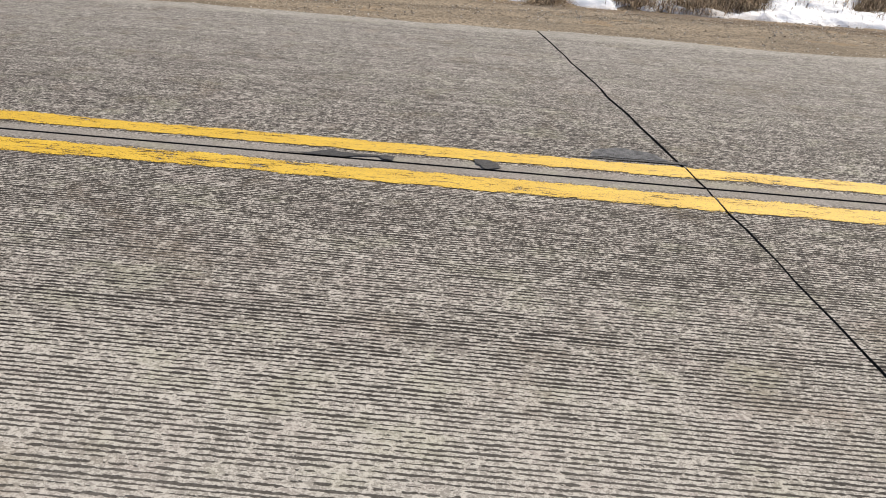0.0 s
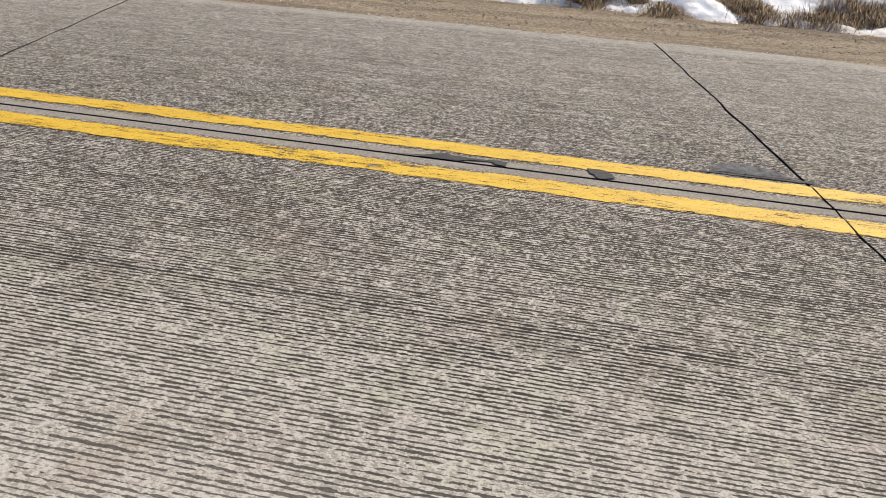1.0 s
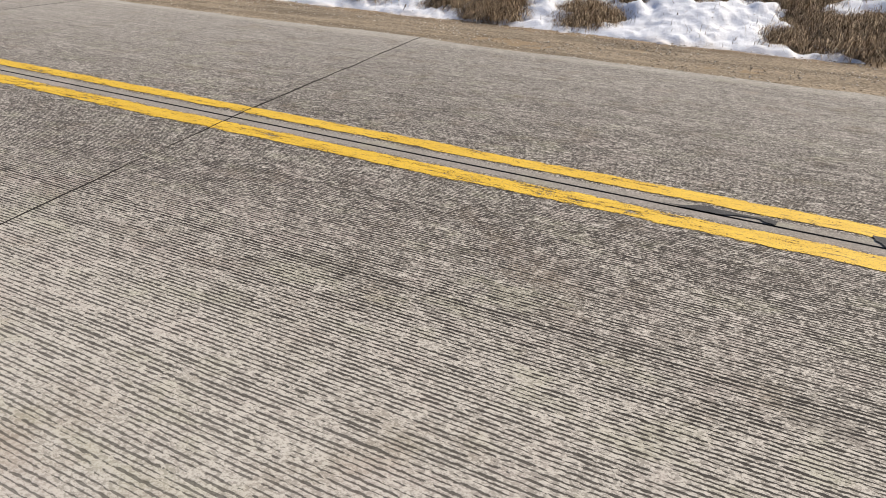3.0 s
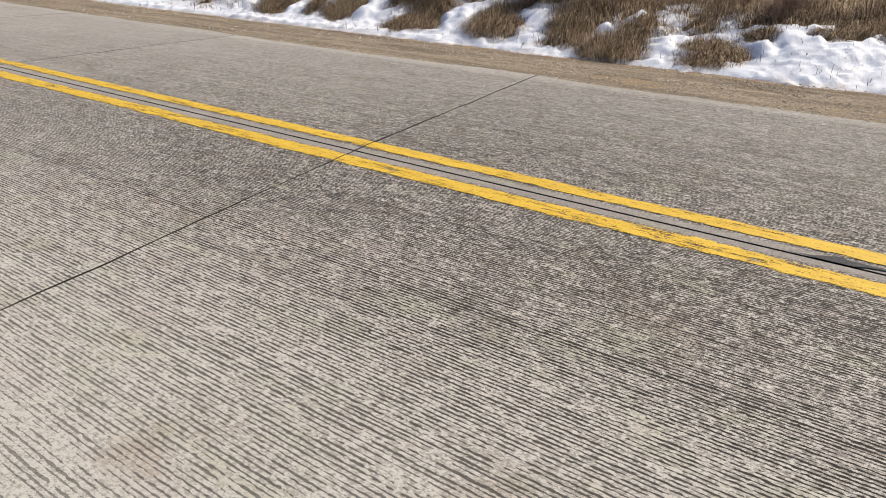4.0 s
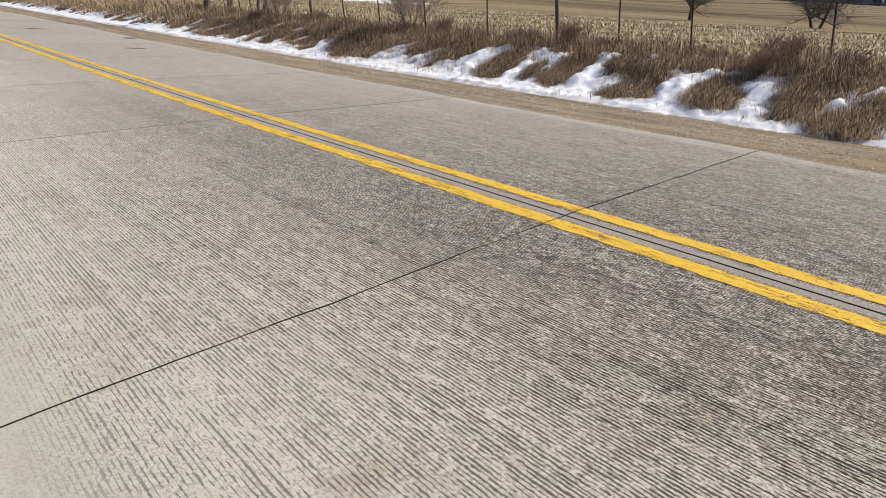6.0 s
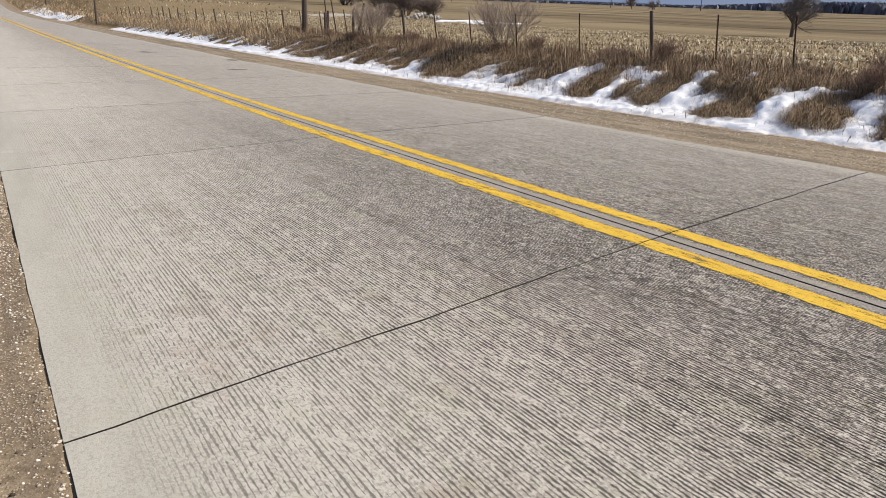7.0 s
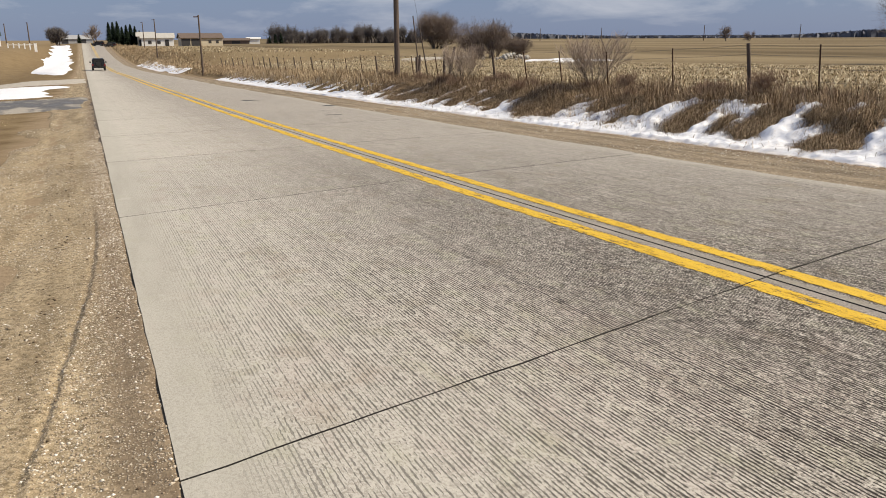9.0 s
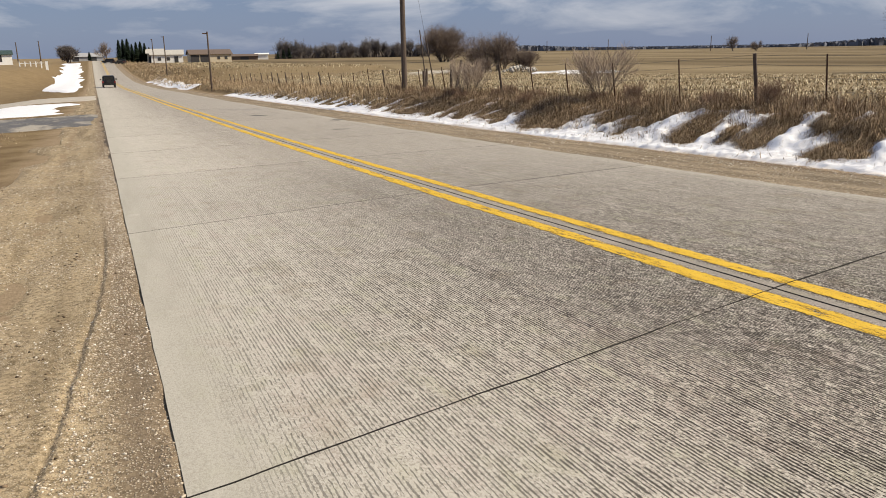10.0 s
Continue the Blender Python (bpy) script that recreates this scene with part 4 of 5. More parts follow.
# ---- the wire fence ----
FENCE_X = 9.0
post_y = [-18.6, -16.2, -13.8, -11.4, -9.0, -6.6, -4.2, -1.8, 0.55, 2.9, 5.5, 7.2, 8.87, 11.3, 13.8, 16.0, 18.1, 20.2, 22.6] + [24.9 + 2.3 * i for i in range(24)]
fence = tagged(new("wire_fence"), "rusty steel posts with barbed wire along the field", "fence")
fr = random.Random(4)
tops = []
for i, y in enumerate(post_y):
    x = FENCE_X + fr.uniform(-0.06, 0.06)
    z = float(land_z(x, y))
    h = 1.08 + fr.uniform(-0.06, 0.08)
    lx, ly = fr.uniform(-0.21, -0.12), fr.uniform(0.0, 0.06) if y < 20 else fr.uniform(-0.12, 0.2)
    bm = bmesh.new()
    wood = i % 5 == 2 or y > 40 and i % 2
    if wood:
        tube_bm(bm, (x, y, z - 0.2), (x + lx, y + ly, z + h), 0.045, 0.038, 8)
    else:
        tube_bm(bm, (x, y, z - 0.2), (x + lx, y + ly, z + h), 0.021, 0.019, 4)
        for k in range(7):
            t = 0.35 + 0.09 * k
            c = Vector((x + lx * t, y + ly * t, z + h * t))
            box_bm(bm, c.x - 0.030, c.x - 0.012, c.y - 0.012, c.y + 0.012, c.z - 0.008, c.z + 0.008)
    part("post", bm, POLEWOOD if wood else RUST, fence, "weathered wooden post" if wood else "")
    tops.append((x, y, z, lx, ly, h))
for lev in (0.35, 0.58, 0.80, 0.97):
    bm = bmesh.new()
    for a, b in zip(tops, tops[1:]):
        p, q = [Vector((t[0] + t[3] * lev, t[1] + t[4] * lev, t[2] + t[5] * lev)) for t in (a, b)]
        m = (p + q) / 2 - Vector((0, 0, 0.012))
        tube_bm(bm, p, m, 0.0035, 0.0035, 3, False)
        tube_bm(bm, m, q, 0.0035, 0.0035, 3, False)
        for k in range(1, 12):
            c = p.lerp(q, k / 12) - Vector((0, 0, 0.010))
            tube_bm(bm, c + Vector((0.010, -0.008, -0.012)), c + Vector((-0.010, 0.008, 0.012)), 0.002, 0.001, 3, False)
    part("wire", bm, WIRE, fence, "thin barbed wire")


# ---- utility poles ----
def utility_pole(x, y, h, r, arm=True, label="weathered wooden utility pole standing in roadside grass", lean=0.0):
    z = float(land_z(x, y))
    e = new("utility_pole")
    e.location = (x, y, z)
    bm = bmesh.new()
    for a, b, ra, rb in ((-0.5, h * 0.5, r, r * 0.85), (h * 0.5, h, r * 0.85, r * 0.68)):
        tube_bm(bm, (lean * a, 0, a), (lean * b, 0, b), ra, rb, 12)
    part("pole", bm, POLEWOOD, e)
    if arm:
        part("crossarm", boxes((lean * h - 1.1, lean * h + 1.1, -0.06, 0.06, h - 0.55, h - 0.42)), POLEWOOD, e)
        for dx in (-1.0, -0.4, 0.4, 1.0):
            part("insulator", tubes((((lean * h) + dx, 0, h - 0.42), ((lean * h) + dx, 0, h - 0.25), 0.05, 0.035)), STEELG, e, "small grey insulator")
    else:
        part("cap", tubes(((lean * h, 0, h), (lean * h, 0, h + 0.12), r * 0.9, r * 0.4)), RUST, e, "dark metal cap")
        part("bracket", boxes((lean * h - 0.45, lean * h, -0.03, 0.03, h - 0.12, h - 0.02)), RUST, e)
    return tagged(e, label, "utility pole", "utility poles")


utility_pole(8.8, 28.9, 9.5, 0.125)
utility_pole(6.6, 74.5, 5.4, 0.10, False, "dark slim pole at the road edge in dry grass")
utility_pole(9.6, 160, 7.33, 0.13, False)
utility_pole(12.5, 235, 7.09, 0.15, False)
for b, r, h in ((42.7, 520, 9), (48.7, 520, 9), (35.8, 560, 8.5), (-3.0, 380, 9), (-4.3, 420, 9), (1.7, 520, 10), (0.7, 560, 10), (31.5, 620, 9)):
    x, y, z = out_at(b, r)
    utility_pole(x, y, h, 0.28, False, "distant utility pole against the sky")
guy = tagged(part("guy_wire", tubes(((8.8, 28.9, 7.5), (10.6, 29.5, float(land_z(10.6, 29.5))), 0.006, 0.006), sides=4), WIRE), "thin steel guy wire bracing the pole", "wire")
for k, (dx, lx, h) in enumerate(((0.9, 0.05, 1.35), (1.5, 0.38, 1.5), (0.55, -0.02, 1.1), (1.15, -0.35, 2.9), (2.0, -0.5, 2.6), (1.9, 0.04, 1.2))):
    z = float(land_z(8.9 + dx, 26.2 + k))
    tagged(part("old_post", tubes(((8.9 + dx, 26.2 + k, z - 0.2), (8.9 + dx + lx, 26.2 + k, z + h), 0.07 if h < 2 else 0.035, 0.055 if h < 2 else 0.025)), POLEWOOD), "leaning weathered wooden post beside the pole", "post", "old posts")


# ---- trees and shrubs ----
def branch_mesh(segs, sides=4):
    """Tapered limbs from rows of start, end and two radii."""
    V, F = [], []
    for a, b, ra, rb in segs:
        q = (b - a).to_track_quat("Z", "Y")
        o = len(V)
        for c, r in ((a, ra), (b, rb)):
            for i in range(sides):
                t = 2 * math.pi * i / sides
                V.append(c + q @ Vector((r * math.cos(t), r * math.sin(t), 0)))
        for i in range(sides):
            j = (i + 1) % sides
            F.append((o + i, o + j, o + sides + j, o + sides + i))
    return V, F


def grow(rnd, p, d, length, r, level, thick, fine, spread, kids):
    segs = 3
    for s in range(segs):
        w = 0.05 if level == 0 else 0.16
        d2 = (d + Vector((rnd.gauss(0, w), rnd.gauss(0, w), rnd.gauss(0.04, 0.10)))).normalized()
        q = p + d2 * (length / segs)
        r2 = r * 0.80
        (thick if level < 2 else fine).append((p, q, r, r2))
        if level < len(kids):
            for _ in range(kids[level]):
                if rnd.random() < (0.35 + 0.3 * s):
                    ax = Vector((rnd.gauss(0, 1), rnd.gauss(0, 1), rnd.gauss(0.35, 0.6))).normalized()
                    nd = (d2 * (1 - spread) + ax * spread).normalized()
                    grow(rnd, q, nd, length * rnd.uniform(0.55, 0.78), max(r2 * 0.62, 0.004), level + 1, thick, fine, spread, kids)
        p, d, r = q, d2, r2


def bare_tree(name, h, seed, kids=(4, 4, 3, 3), stems=1, spread=0.62, r0=None, label="", category="tree", twig_r=1.0, mat=None):
    rnd = random.Random(seed)
    thick, fine = [], []
    r0 = r0 or h * 0.028
    for s in range(stems):
        a = rnd.uniform(0, 6.28)
        d = Vector((math.cos(a) * 0.5, math.sin(a) * 0.5, 1.0)).normalized() if stems > 1 else Vector((0, 0, 1))
        grow(rnd, Vector((math.cos(a) * 0.06 * h * (stems > 1), math.sin(a) * 0.06 * h * (stems > 1), -0.1)), d, h * (0.40 if stems == 1 else 0.5), r0, 0, thick, fine, spread, kids)
    e = new(name)
    V, F = branch_mesh(thick, 6)
    mesh_of("trunk", V, F, BARK, e)
    fine = [(a, b, max(ra, 0.004) * twig_r, max(rb, 0.003) * twig_r) for a, b, ra, rb in fine]
    V, F = branch_mesh(fine, 3)
    mesh_of("crown", V, F, mat or TWIG, e, "bare branches and fine twigs")
    return tagged(e, label, category)


def put(e, x, y, turn=0.0, scale=1.0, sink=0.0):
    e.matrix_basis = Matrix.LocRotScale((x, y, float(land_z(x, y)) - sink), Euler((0, 0, turn)), (scale,) * 3)
    return e


PALETWIG = plain("pale_seedy_twigs", (0.38, 0.305, 0.24), 0.9, 0.3, 3.0)
put(bare_tree("shrub", 1.55, 21, (3, 3, 3), 11, 0.36, 0.009, "pale bare shrub with fine twigs by the fence", "shrub", 0.8, PALETWIG), 8.75, 14.1, 0.3, 0.88)
put(bare_tree("shrub", 1.60, 22, (3, 3, 3), 10, 0.34, 0.013, "thin bare shrub in the roadside grass", "shrub", 0.8, PALETWIG), 8.5, 21.8, 0.0, 0.8)
DARKTWIG = plain("dark_grey_twigs", (0.135, 0.118, 0.110), 0.9, 0.3, 3.0)
THICKET = plain("brown_thicket_twigs", (0.200, 0.154, 0.124), 0.9, 0.3, 3.0)
x, y, z = out_at(54.65, 67)
put(bare_tree("field_tree", 5.6, 31, (6, 4, 4, 3), 1, 0.64, 0.17, "lone bare spreading tree in the stubble field", "tree", 1.2, DARKTWIG), x, y, 0.0, 0.98)
x, y, z = out_at(62.6, 61)
put(bare_tree("field_tree", 4.6, 36, (6, 4, 4, 3), 2, 0.68, 0.13, "low spreading bare tree in the stubble field", "tree", 1.2, DARKTWIG), x, y, 0.0, 0.95)
x, y, z = out_at(24.05, 168)
put(bare_tree("willow_tree", 9.5, 33, (5, 5, 4, 4), 6, 0.52, 0.22, "large rounded bare willow in the field", "tree", 1.7, THICKET), x, y, 0.0, 0.76, 1.0)
for b, r, h, sd, sc in ((27.75, 100, 4.6, 41, 0.95), (28.3, 103, 3.8, 44, 0.9), (29.9, 98, 2.6, 42, 0.95), (26.3, 130, 3.0, 43, 0.9), (27.0, 96, 2.0, 40, 0.9)):
    x, y, z = out_at(b, r)
    put(bare_tree("field_shrub", h, sd, (5, 4, 4), 10, 0.42, 0.05, "dense bare brown thicket in the field", "shrub", 1.5, THICKET), x, y, 0.0, sc, 0.25)
x, y, z = out_at(44.2, 430)
put(bare_tree("distant_tree", 8.0, 45, (4, 4, 3), 2, 0.55, 0.25, "small bare tree on the far field", "tree", 3.0), x, y, 0.0, 0.95)
x, y, z = out_at(45.6, 440)
put(bare_tree("distant_tree", 5.0, 46, (4, 4, 3), 3, 0.55, 0.2, "small bare tree on the far field", "tree", 3.0), x, y, 0.0, 0.95)
x, y, z = out_at(-1.35, 345)
put(bare_tree("round_tree", 6.6, 47, (5, 5, 4), 6, 0.5, 0.25, "dark rounded bare tree beyond the crest", "tree", 4.0, DARKTWIG), x, y, 0.0, 0.95)
x, y, z = out_at(0.95, 360)
put(bare_tree("distant_tree", 7.5, 48, (4, 4, 3), 2, 0.5, 0.25, "tall bare tree beside the crest", "tree", 3.0), x, y, 0.0, 0.95)
kinds = [bare_tree("treeline_tree", 12.0, 51 + k, (5, 4, 3, 2), 1 + 2 * (k % 2), 0.44, 0.28, "bare grey tree in the distant tree line", "tree", 4.2, DARKTWIG) for k in range(4)]
tr = random.Random(9)
for k, e in enumerate(kinds):
    x, y, z = out_at(13.5 + 2.2 * k, 450)
    tagged(put(e, x, y, k, 0.72, 2.0), group="distant tree line")
for k in range(28):
    b = 12.2 + 10.6 * (k + tr.uniform(0.0, 1.0)) / 28
    x, y, z = out_at(b, 440 + tr.uniform(-25, 50))
    s = tr.uniform(0.42, 0.98)
    copy_thing(kinds[k % 4], Matrix.LocRotScale((x, y, float(land_z(x, y)) - 3.2 * s), Euler((0, 0, tr.uniform(0, 6))), (s * 1.1, s * 1.1, s * 1.45)))


def conifer(h, seed, name="evergreen_tree"):
    rnd = np.random.RandomState(seed)
    e = new(name)
    part("trunk", tubes(((0, 0, -0.2), (0, 0, h * 0.95), h * 0.02, 0.02)), BARK, e)
    n = 900
    t = rnd.rand(n) ** 0.8
    z = h * (0.06 + 0.92 * t)
    rad = h * 0.17 * (1 - t) ** 0.8 * (0.35 + 0.75 * rnd.rand(n)) + 0.05
    a = rnd.rand(n) * 6.283
    P = np.stack([rad * np.cos(a) * 0.5, rad * np.sin(a) * 0.5, z], 1)
    V, F = blades(P, rad * 0.9 + 0.15, a, 0.95 + 0.25 * rnd.rand(n), np.full(n, h * 0.05))
    ob = fast_mesh("crown", V, F, NEEDLE, e)
    ob["label"] = "dark green drooping needles"
    return tagged(e, "dark green evergreen in a windbreak row", "evergreen tree", "evergreen windbreak")


base = put(conifer(8.6, 3), *out_at(1.75, 330)[:2])
for k in range(1, 8):
    x, y, z = out_at(1.75 + 0.27 * k, 330 + 3 * (k % 2))
    s = (0.98, 1.05, 0.86, 0.95, 0.98, 0.9, 0.72)[k - 1]
    copy_thing(base, Matrix.LocRotScale((x, y, z - 0.2), Euler((0, 0, k * 1.3)), (s * 1.15, s * 1.15, s)))
for k, (b, r, h) in enumerate(((12.6, 430, 0.62), (13.0, 432, 0.7), (16.9, 430, 0.55), (12.2, 428, 0.5), (-0.1, 400, 0.5))):
    x, y, z = out_at(b, r)
    copy_thing(base, Matrix.LocRotScale((x, y, z - 0.2), Euler((0, 0, k)), (h * 1.5, h * 1.5, h)))


# ---- far buildings ----
def gable_house(name, bearing, r, w, d, wall_h, roof_h, wall_mat, roof_mat, label, openings, turn=0.0, lift=0.0):
    """A plain gabled building, its long side w to the viewer. openings: (u0, u1, z0, z1, material, name) on that side."""
    x, y, z = out_at(bearing, r)
    e = new(name)
    e.matrix_basis = Matrix.LocRotScale((x, y, z + lift), Euler((0, 0, -radians(bearing) + turn)), (1, 1, 1))
    bm = bmesh.new()
    box_bm(bm, -w / 2, w / 2, 0, d, -1.0, wall_h)
    a = [bm.verts.new(p) for p in ((-w / 2, 0, wall_h), (-w / 2, d, wall_h), (-w / 2, d / 2, wall_h + roof_h))]
    b = [bm.verts.new(p) for p in ((w / 2, 0, wall_h), (w / 2, d, wall_h), (w / 2, d / 2, wall_h + roof_h))]
    bm.faces.new(a[::-1])
    bm.faces.new(b)
    part("wall", bm, wall_mat, e)
    bm = bmesh.new()
    o, t = 0.5, 0.18
    k = roof_h / (d / 2)
    for s in (0, 1):
        ye, yr = (-o, d / 2) if s == 0 else (d + o, d / 2)
        lo = [(-w / 2 - o, ye, wall_h - o * k), (w / 2 + o, ye, wall_h - o * k), (w / 2 + o, yr, wall_h + roof_h), (-w / 2 - o, yr, wall_h + roof_h)]
        v = [bm.verts.new(p) for p in lo] + [bm.verts.new((p[0], p[1], p[2] + t)) for p in lo]
        for f in ((0, 1, 2, 3), (4, 5, 6, 7), (0, 1, 5, 4), (1, 2, 6, 5), (2, 3, 7, 6), (3, 0, 4, 7)):
            bm.faces.new([v[i] for i in f])
    bmesh.ops.recalc_face_normals(bm, faces=bm.faces)
    part("roof", bm, roof_mat, e, "pitched roof")
    for u0, u1, z0, z1, mat, nm in openings:
        part(nm, boxes((u0, u1, -0.08, 0.05, z0, z1)), mat, e)
    return tagged(e, label, "building")


gable_house("farmhouse", 7.65, 300, 14.5, 9, 2.9, 1.5, CREAM, ROOFB, "cream ranch house with brown roof and dark garage",
            [(-7.2, -4.2, 0, 2.6, DARKW, "garage_door"), (-3.8, -0.9, 0, 2.6, DARKW, "garage_door"), (2.2, 3.2, 1.0, 2.0, DARKW, "window"), (4.8, 5.8, 1.0, 2.0, DARKW, "window")], 0.15)
gable_house("white_shed", 4.75, 318, 11.5, 8, 3.0, 1.6, WHITE, PALEROOF, "white farm shed with a pale roof",
            [(-3.4, -2.2, 0.8, 2.0, DARKW, "window"), (-0.2, 1.0, 0.8, 2.0, DARKW, "window"), (2.6, 4.0, 0, 2.3, DARKW, "door")])
gable_house("cream_shed", 4.0, 326, 6.0, 8, 3.6, 1.5, CREAM, PALEROOF, "tall cream farm shed behind the white one", [(-2.4, 0.6, 0, 2.4, DARKW, "door")])
gable_house("white_trailer", 11.1, 420, 6.4, 4, 2.6, 0.5, WHITE, WHITE, "small white trailer by the tree line", [(-2.6, -1.9, 0.8, 1.7, DARKW, "window")])
gable_house("brown_barn", 9.9, 410, 13, 7, 1.8, 0.9, ROOFB, ROOFB, "low dark brown barn beyond the field", [(-2, 2, 0, 1.6, DARKW, "door")])
gable_house("green_roof_barn", -6.15, 300, 16, 10, 2.4, 1.2, WHITE, GREENROOF, "pale barn with a dark green roof beyond the crest", [(2, 5, 0, 2.2, DARKW, "door")], 0.0, 1.0)
gable_house("grey_barn", -0.35, 430, 16, 8, 2.2, 1.6, ROOFG, ROOFG, "long grey metal barn beyond the road crest", [(-6, -3, 0, 2.2, DARKW, "door"), (2, 5, 0, 2.2, DARKW, "door")])


# ---- the far car ----
def suv(x, y, turn, label="black boxy off-road car on the distant road"):
    e = new("car")
    bm = boxes((-0.92, 0.92, -2.15, 2.15, 0.38, 1.02))
    bmesh.ops.bevel(bm, geom=bm.edges[:], offset=0.09, segments=2, affect="EDGES")
    part("body", bm, CARBLACK, e)
    bm = bmesh.new()
    lo = [(-0.86, -2.0, 1.0), (0.86, -2.0, 1.0), (0.86, 0.95, 1.0), (-0.86, 0.95, 1.0)]
    hi = [(-0.72, -1.85, 1.72), (0.72, -1.85, 1.72), (0.72, 0.35, 1.72), (-0.72, 0.35, 1.72)]
    v = [bm.verts.new(p) for p in lo + hi]
    for f in ((4, 5, 6, 7), (0, 1, 5, 4), (1, 2, 6, 5), (2, 3, 7, 6), (3, 0, 4, 7)):
        bm.faces.new([v[i] for i in f])
    bmesh.ops.bevel(bm, geom=bm.edges[:], offset=0.05, segments=2, affect="EDGES")
    part("cabin", bm, CARBLACK, e)
    part("rear_window", boxes((-0.62, 0.62, -1.98, -1.90, 1.14, 1.60)), GLASSD, e, "dark tinted glass")
    part("windscreen", boxes((-0.64, 0.64, 0.62, 0.75, 1.10, 1.50)), GLASSD, e, "dark glass")
    for s in (-1, 1):
        part("side_window", boxes((s * 0.80 - 0.03, s * 0.80 + 0.03, -1.6, 0.5, 1.12, 1.56)), GLASSD, e, "dark glass")
        part("mirror", boxes((s * 1.05 - 0.10, s * 1.05 + 0.10, 0.55, 0.70, 1.05, 1.25)), CARBLACK, e)
        part("tail_lamp", boxes((s * 0.80 - 0.09, s * 0.80 + 0.09, -2.17, -2.10, 0.72, 0.95)), LAMP_R, e, "red tail lamp")
        for yy in (-1.35, 1.35):
            w = part("wheel", tubes(((s * 0.90, yy, 0.37), (s * 0.66, yy, 0.37), 0.37, 0.37), sides=20), TYRE, e)
            part("rim", tubes(((s * 0.915, yy, 0.37), (s * 0.88, yy, 0.37), 0.21, 0.21), sides=14), STEELG, w, "dull steel rim")
    part("bumper", boxes((-0.90, 0.90, -2.25, -2.08, 0.42, 0.62)), TYRE, e)
    part("spare_wheel", tubes(((0.0, -2.14, 0.98), (0.0, -2.32, 0.98), 0.34, 0.34), sides=20), TYRE, e, "black covered spare wheel")
    e.matrix_basis = Matrix.LocRotScale((x, y, float(road_z(x, y) if abs(x) < 3.5 else land_z(x, y))), Euler((0, 0, turn)), (1, 1, 1))
    return tagged(e, label, "car")


suv(-1.75, 122.0, 0.0)
for b, r, a in ((1.0, 322, 1.2), (1.75, 316, 0.9)):
    x, y, z = out_at(b, r)
    suv(x, y, a, "dark car parked on the grass by the crest")


# ---- the left side farther on: drives, snow, white posts ----
def laid(name, x0, x1, y0, y1, step, depth, mat, label, category, kind="structure"):
    ob = sheet(name, steps((x0, x1, step[0])), steps((y0, y1, step[1])), lambda X, Y: land_z(X, Y) + np.clip(depth(X, Y), -0.25, 0.25), mat)
    return tagged(ob, label, category, kind=kind)


def inside(X, Y, x0, x1, y0, y1, soft, rag=0.6, cell=2.0):
    q = np.minimum(np.minimum(X - x0, x1 - X) , np.minimum(Y - y0, y1 - Y)) + rag * (vnoise(X, Y, cell) - 0.5)
    return np.clip(q / soft, -1, 1)


laid("driveway", -30, -3.7, 19, 33, (0.5, 0.5), lambda X, Y: 0.06 * inside(X, Y, -40, -3.56, 23.5, 31.5, 0.5) + 0.01, ASPHALT, "dark patched asphalt side drive meeting the road", "driveway")
laid("gravel_drive", -40, -3.7, 50, 72, (1.0, 0.6), lambda X, Y: 0.08 * inside(X, Y, -60, -3.56, 55, 67, 0.8), PALEDRIVE, "pale gravel drive crossing the verge", "driveway")
laid("verge_snow", -34, -4.6, 32, 56, (0.4, 0.3), lambda X, Y: 0.10 * inside(X, Y, -50, -5.8, 36.0, 50.0, 0.8, 4.6, 2.2), SNOW, "flat old snow lying on the verge", "snow", "stuff")
laid("ditch_snow", -16, -4.6, 92, 330, (0.4, 1.2), lambda X, Y: 0.16 * np.clip((np.minimum(np.minimum(X - np.interp(Y, [95, 128, 180, 330], [-6.9, -10.6, -11.5, -13.0]), np.interp(Y, [95, 130, 330], [-5.9, -5.7, -7.6]) - X),
     (Y - 95) / 6) + 2.2 * (vnoise(X, Y * 0.3, 2.6) - 0.5) * smooth((Y - 110) / 30)) / 0.7, -1, 1), SNOW, "long strip of snow in the roadside ditch", "snow", "stuff")
laid("roadside_snow", 5.6, 9.0, 84, 170, (0.25, 0.8), lambda X, Y: 0.12 * inside(X, Y, 6.2, 8.0, 92, 165, 0.5, 2.0, 5.0), SNOW, "patchy snow on the far roadside bank", "snow", "stuff")
laid("field_snow", 34, 52, 58, 80, (0.4, 0.4), lambda X, Y: 0.25 * inside(X, Y, 40.5, 45, 64.5, 72, 1.2, 5.0, 1.6) - 0.10, SNOW, "scattered snow patches at the edge of the stubble", "snow", "stuff")
# a heap of pale rubble and cut brush at the edge of the stubble
heap = tagged(new("rubble_heap"), "heap of pale broken stones and brush by the field", "rubble heap")
hr = random.Random(12)
for k in range(46):
    r = hr.uniform(0.10, 0.30)
    x, y = 42.0 + hr.gauss(0, 1.1), 77.0 + hr.gauss(0, 1.8)
    bm = bmesh.new()
    bmesh.ops.create_icosphere(bm, subdivisions=1, radius=r)
    for v in bm.verts:
        v.co *= hr.uniform(0.7, 1.15)
    bmesh.ops.translate(bm, verts=bm.verts, vec=(x, y, float(land_z(x, y)) + r * 0.4 + 0.5 * math.exp(-((x - 42) ** 2 + (y - 77) ** 2) / 2.5)))
    part("stone", bm, PALEROOF if k % 3 else PALEDRIVE, heap)


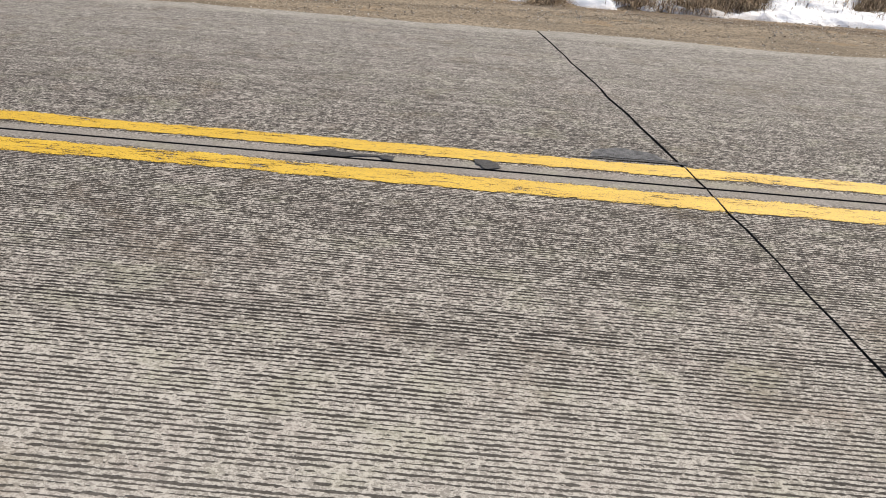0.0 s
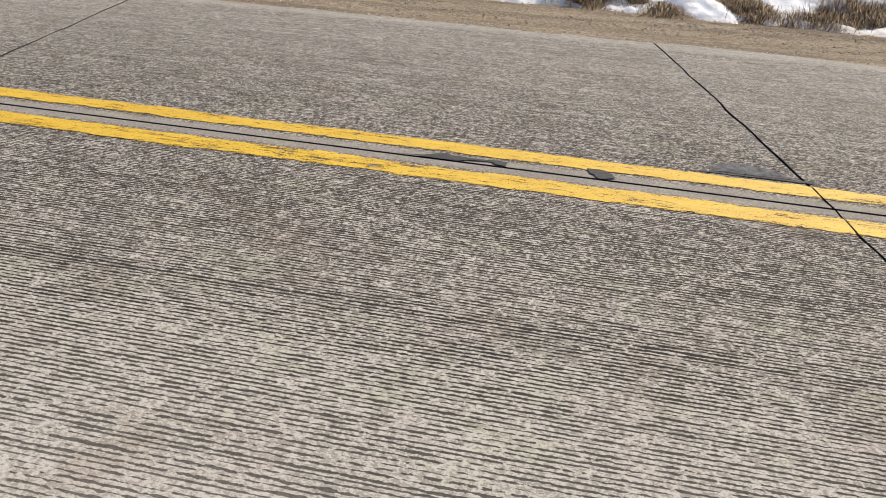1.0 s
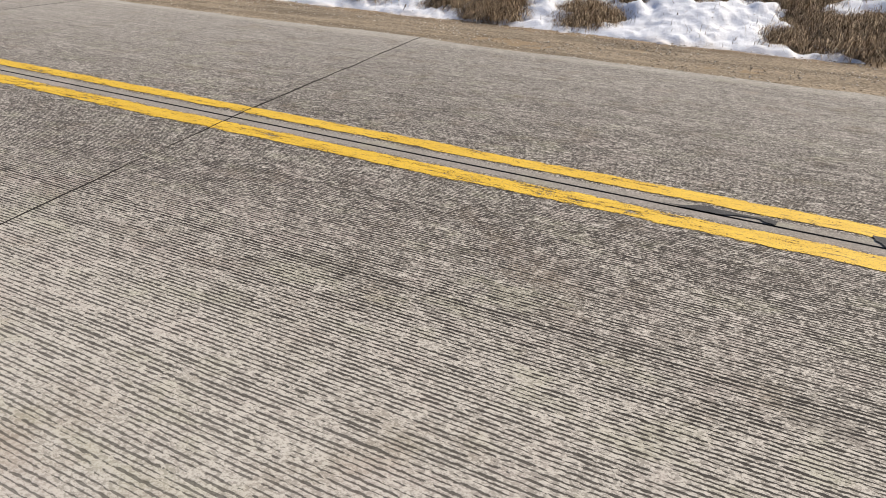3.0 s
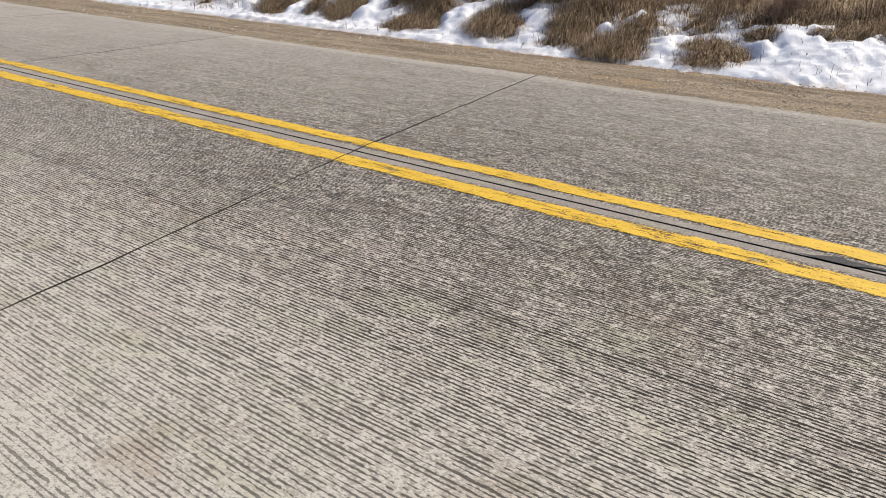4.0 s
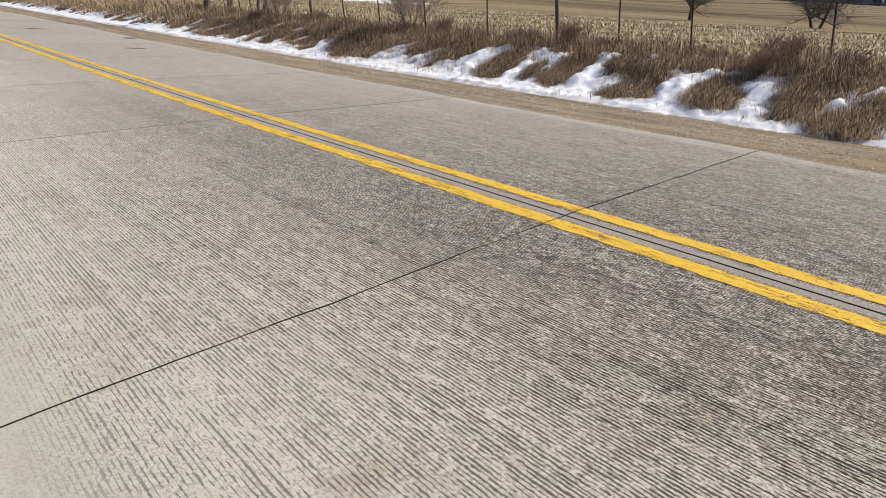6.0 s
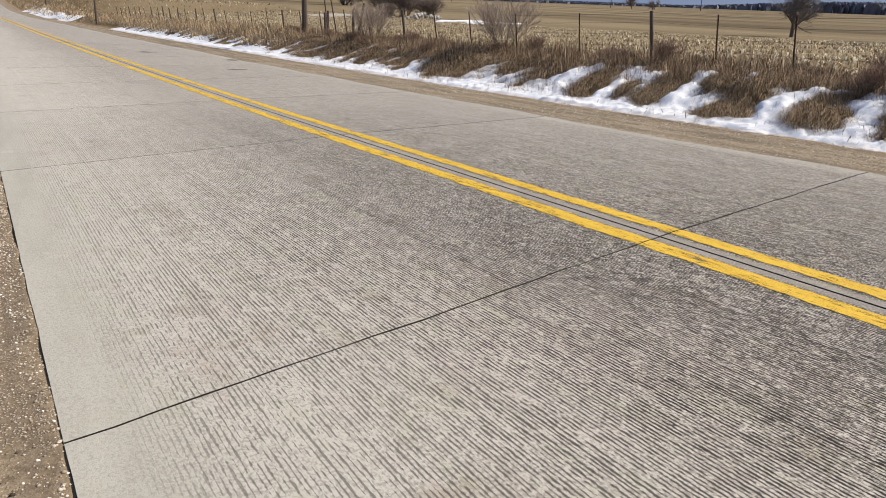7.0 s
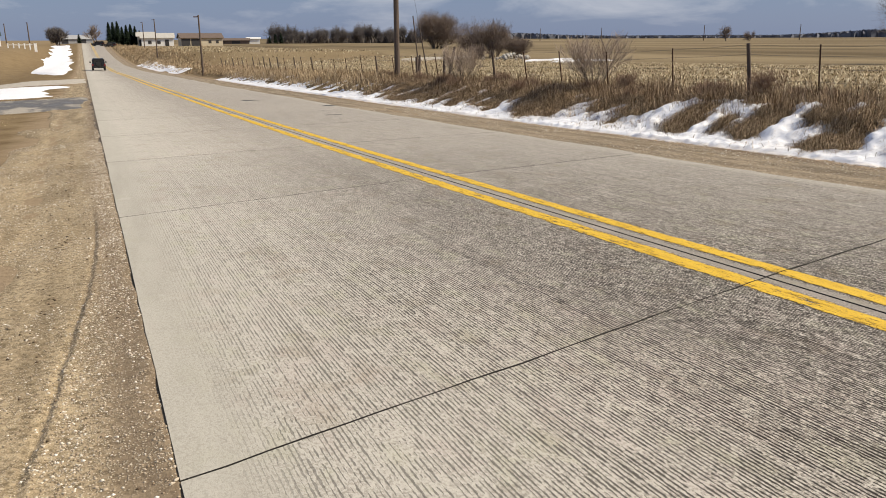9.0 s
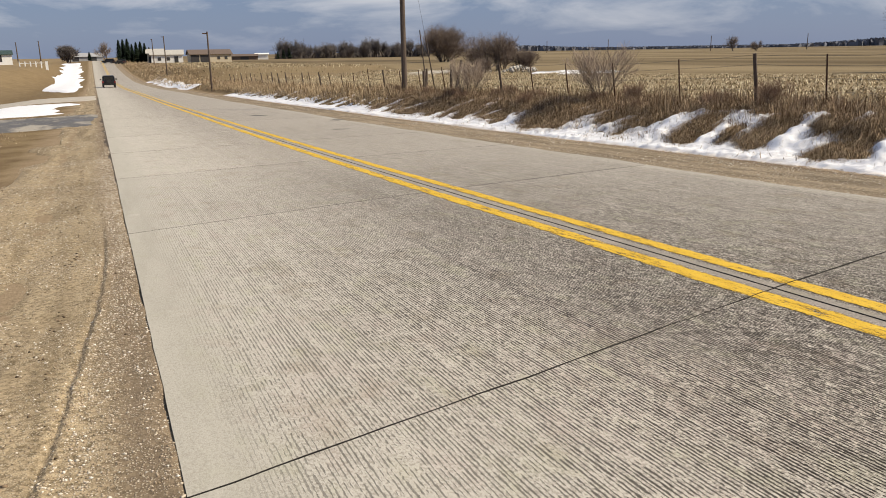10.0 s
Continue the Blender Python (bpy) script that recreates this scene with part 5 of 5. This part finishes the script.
rails = tagged(new("white_fence"), "low white rail fence in the mown grass", "fence")
spots = [out_at(-4.25 + 0.31 * k, 228) for k in range(6)]
spots = [(x, y, sum(p[2] for p in spots) / 6 + 0.1) for x, y, z in spots]
for k, (x, y, z) in enumerate(spots):
    w = 0.30 if k == 5 else 0.13
    part("post", boxes((x - w, x + w, y - w, y + w, z - 1.2, z + 1.3), (x - w - 0.04, x + w + 0.04, y - w - 0.04, y + w + 0.04, z + 1.3, z + 1.38)), WHITE, rails)
for (xa, ya, za), (xb, yb, zb) in zip(spots, spots[1:]):
    part("rail", tubes(((xa, ya, za + 0.95), (xb, yb, zb + 0.95), 0.09, 0.09), sides=6), WHITE, rails)

gap_patch = (37.0, 92.0)
laid("bare_patch", gap_patch[0] - 16, gap_patch[0] + 16, gap_patch[1] - 16, gap_patch[1] + 18, (1.0, 1.0),
     lambda X, Y: 0.10 * inside(X, Y, gap_patch[0] - 3, gap_patch[0] + 6, gap_patch[1] - 4, gap_patch[1] + 10, 1.0, 5.0, 5.0), PALEDRIVE, "pale grey bare patch in the field", "bare ground")

# ---- brambles along the fence ----
REDTWIG = plain("reddish_brown_stems", (0.24, 0.155, 0.105), 0.9, 0.35, 3.0)
bram = [bare_tree("bramble", 0.75, 71 + k, (3, 3, 2), 8, 0.55, 0.006, "tangled reddish-brown bramble in the dead grass", "bramble", 0.75, REDTWIG) for k in range(3)]
br = random.Random(5)
for k, e in enumerate(bram):
    tagged(put(e, 8.1 + 0.3 * k, 3.2 + 4.7 * k, k, 0.8), group="brambles along the fence")
for k in range(44):
    y = -11 + 42 * (k + br.random()) / 44
    x = br.uniform(7.5, 9.2)
    s = br.uniform(0.45, 0.85)
    copy_thing(bram[k % 3], Matrix.LocRotScale((x, y, float(land_z(x, y)) - 0.03), Euler((0, 0, br.uniform(0, 6))), (s * 1.2, s * 1.2, s)))

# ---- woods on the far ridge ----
# haze of the distance is mixed into the woods' colour as a pale blue-grey
HAZY_WOODS = islands("haze_tinted_woods", [(0.0, (0.125, 0.135, 0.165)), (1.0, (0.165, 0.178, 0.215))])
wb = np.radians(18 + 62 * RS.rand(24000))
wr = 1250 + 500 * RS.rand(24000)
wx, wy = EYE0[0] + wr * np.sin(wb), EYE0[1] + wr * np.cos(wb)
wk = vnoise(wx, wy, 420) > 0.12
wx, wy, wb = wx[wk], wy[wk], wb[wk]
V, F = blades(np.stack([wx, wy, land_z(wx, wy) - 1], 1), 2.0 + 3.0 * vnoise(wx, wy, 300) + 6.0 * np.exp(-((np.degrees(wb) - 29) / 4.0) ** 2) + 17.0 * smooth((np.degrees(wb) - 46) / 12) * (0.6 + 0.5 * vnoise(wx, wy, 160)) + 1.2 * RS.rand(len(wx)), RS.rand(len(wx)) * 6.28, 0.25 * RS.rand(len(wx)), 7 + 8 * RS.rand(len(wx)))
tagged(fast_mesh("distant_woods", V, F, HAZY_WOODS), "bare woods along the far ridge, blue-grey with painted haze", "woods", kind="stuff")

ub = np.radians(12.0 + 11 * RS.rand(2600))
ur = 432 + 30 * RS.rand(2600)
ux, uy = EYE0[0] + ur * np.sin(ub), EYE0[1] + ur * np.cos(ub)
V, F = blades(np.stack([ux, uy, land_z(ux, uy) - 0.3], 1), (0.6 + 4.2 * RS.rand(2600)) * (0.3 + vnoise(ux, uy, 14)), RS.rand(2600) * 6.28, 0.3 * RS.rand(2600), 0.5 + 0.9 * RS.rand(2600))
BRUSH = islands("dark_undergrowth", [(0.0, (0.060, 0.050, 0.044)), (1.0, (0.115, 0.098, 0.085))])
tagged(fast_mesh("undergrowth", V, F, BRUSH), "dark undergrowth below the distant tree line", "undergrowth", kind="stuff")

# ---- the crumbled gap between slab and shoulder ----
ys_ = np.arange(7, 64, 0.12)
wd = np.where(ys_ < 8, 0.002 + 0.030 * np.clip(vnoise(ys_, ys_ * 0 + 4, 0.07) * vnoise(ys_, ys_ * 0 + 8, 0.4) - 0.12, 0, 1), np.clip((ys_ - 6) / 14, 0.1, 1) * (0.03 + 0.15 * np.clip(vnoise(ys_, ys_ * 0 + 9, 0.8) - 0.3, 0, 1)))
out_ = -3.556 - wd
inn_ = -3.545 + 0.012 * (vnoise(ys_ * 2, ys_ * 0 + 2, 0.3) - 0.4)
zz_ = road_z(-3.55, ys_)
V = np.concatenate([np.stack([out_, ys_, zz_ - 0.006], 1), np.stack([inn_, ys_, zz_ + 0.003], 1)])
k = len(ys_)
a_ = np.arange(k - 1)
F = np.stack([a_, k + a_, k + a_ + 1, a_ + 1], 1)
DARKSOIL = plain("dark_crumbled_soil", (0.075, 0.054, 0.037), 0.95, 0.5, 50.0, 0.8)
tagged(fast_mesh("edge_crack", V, F, DARKSOIL), "dark crumbled gap along the slab edge", "crack", kind="structure")
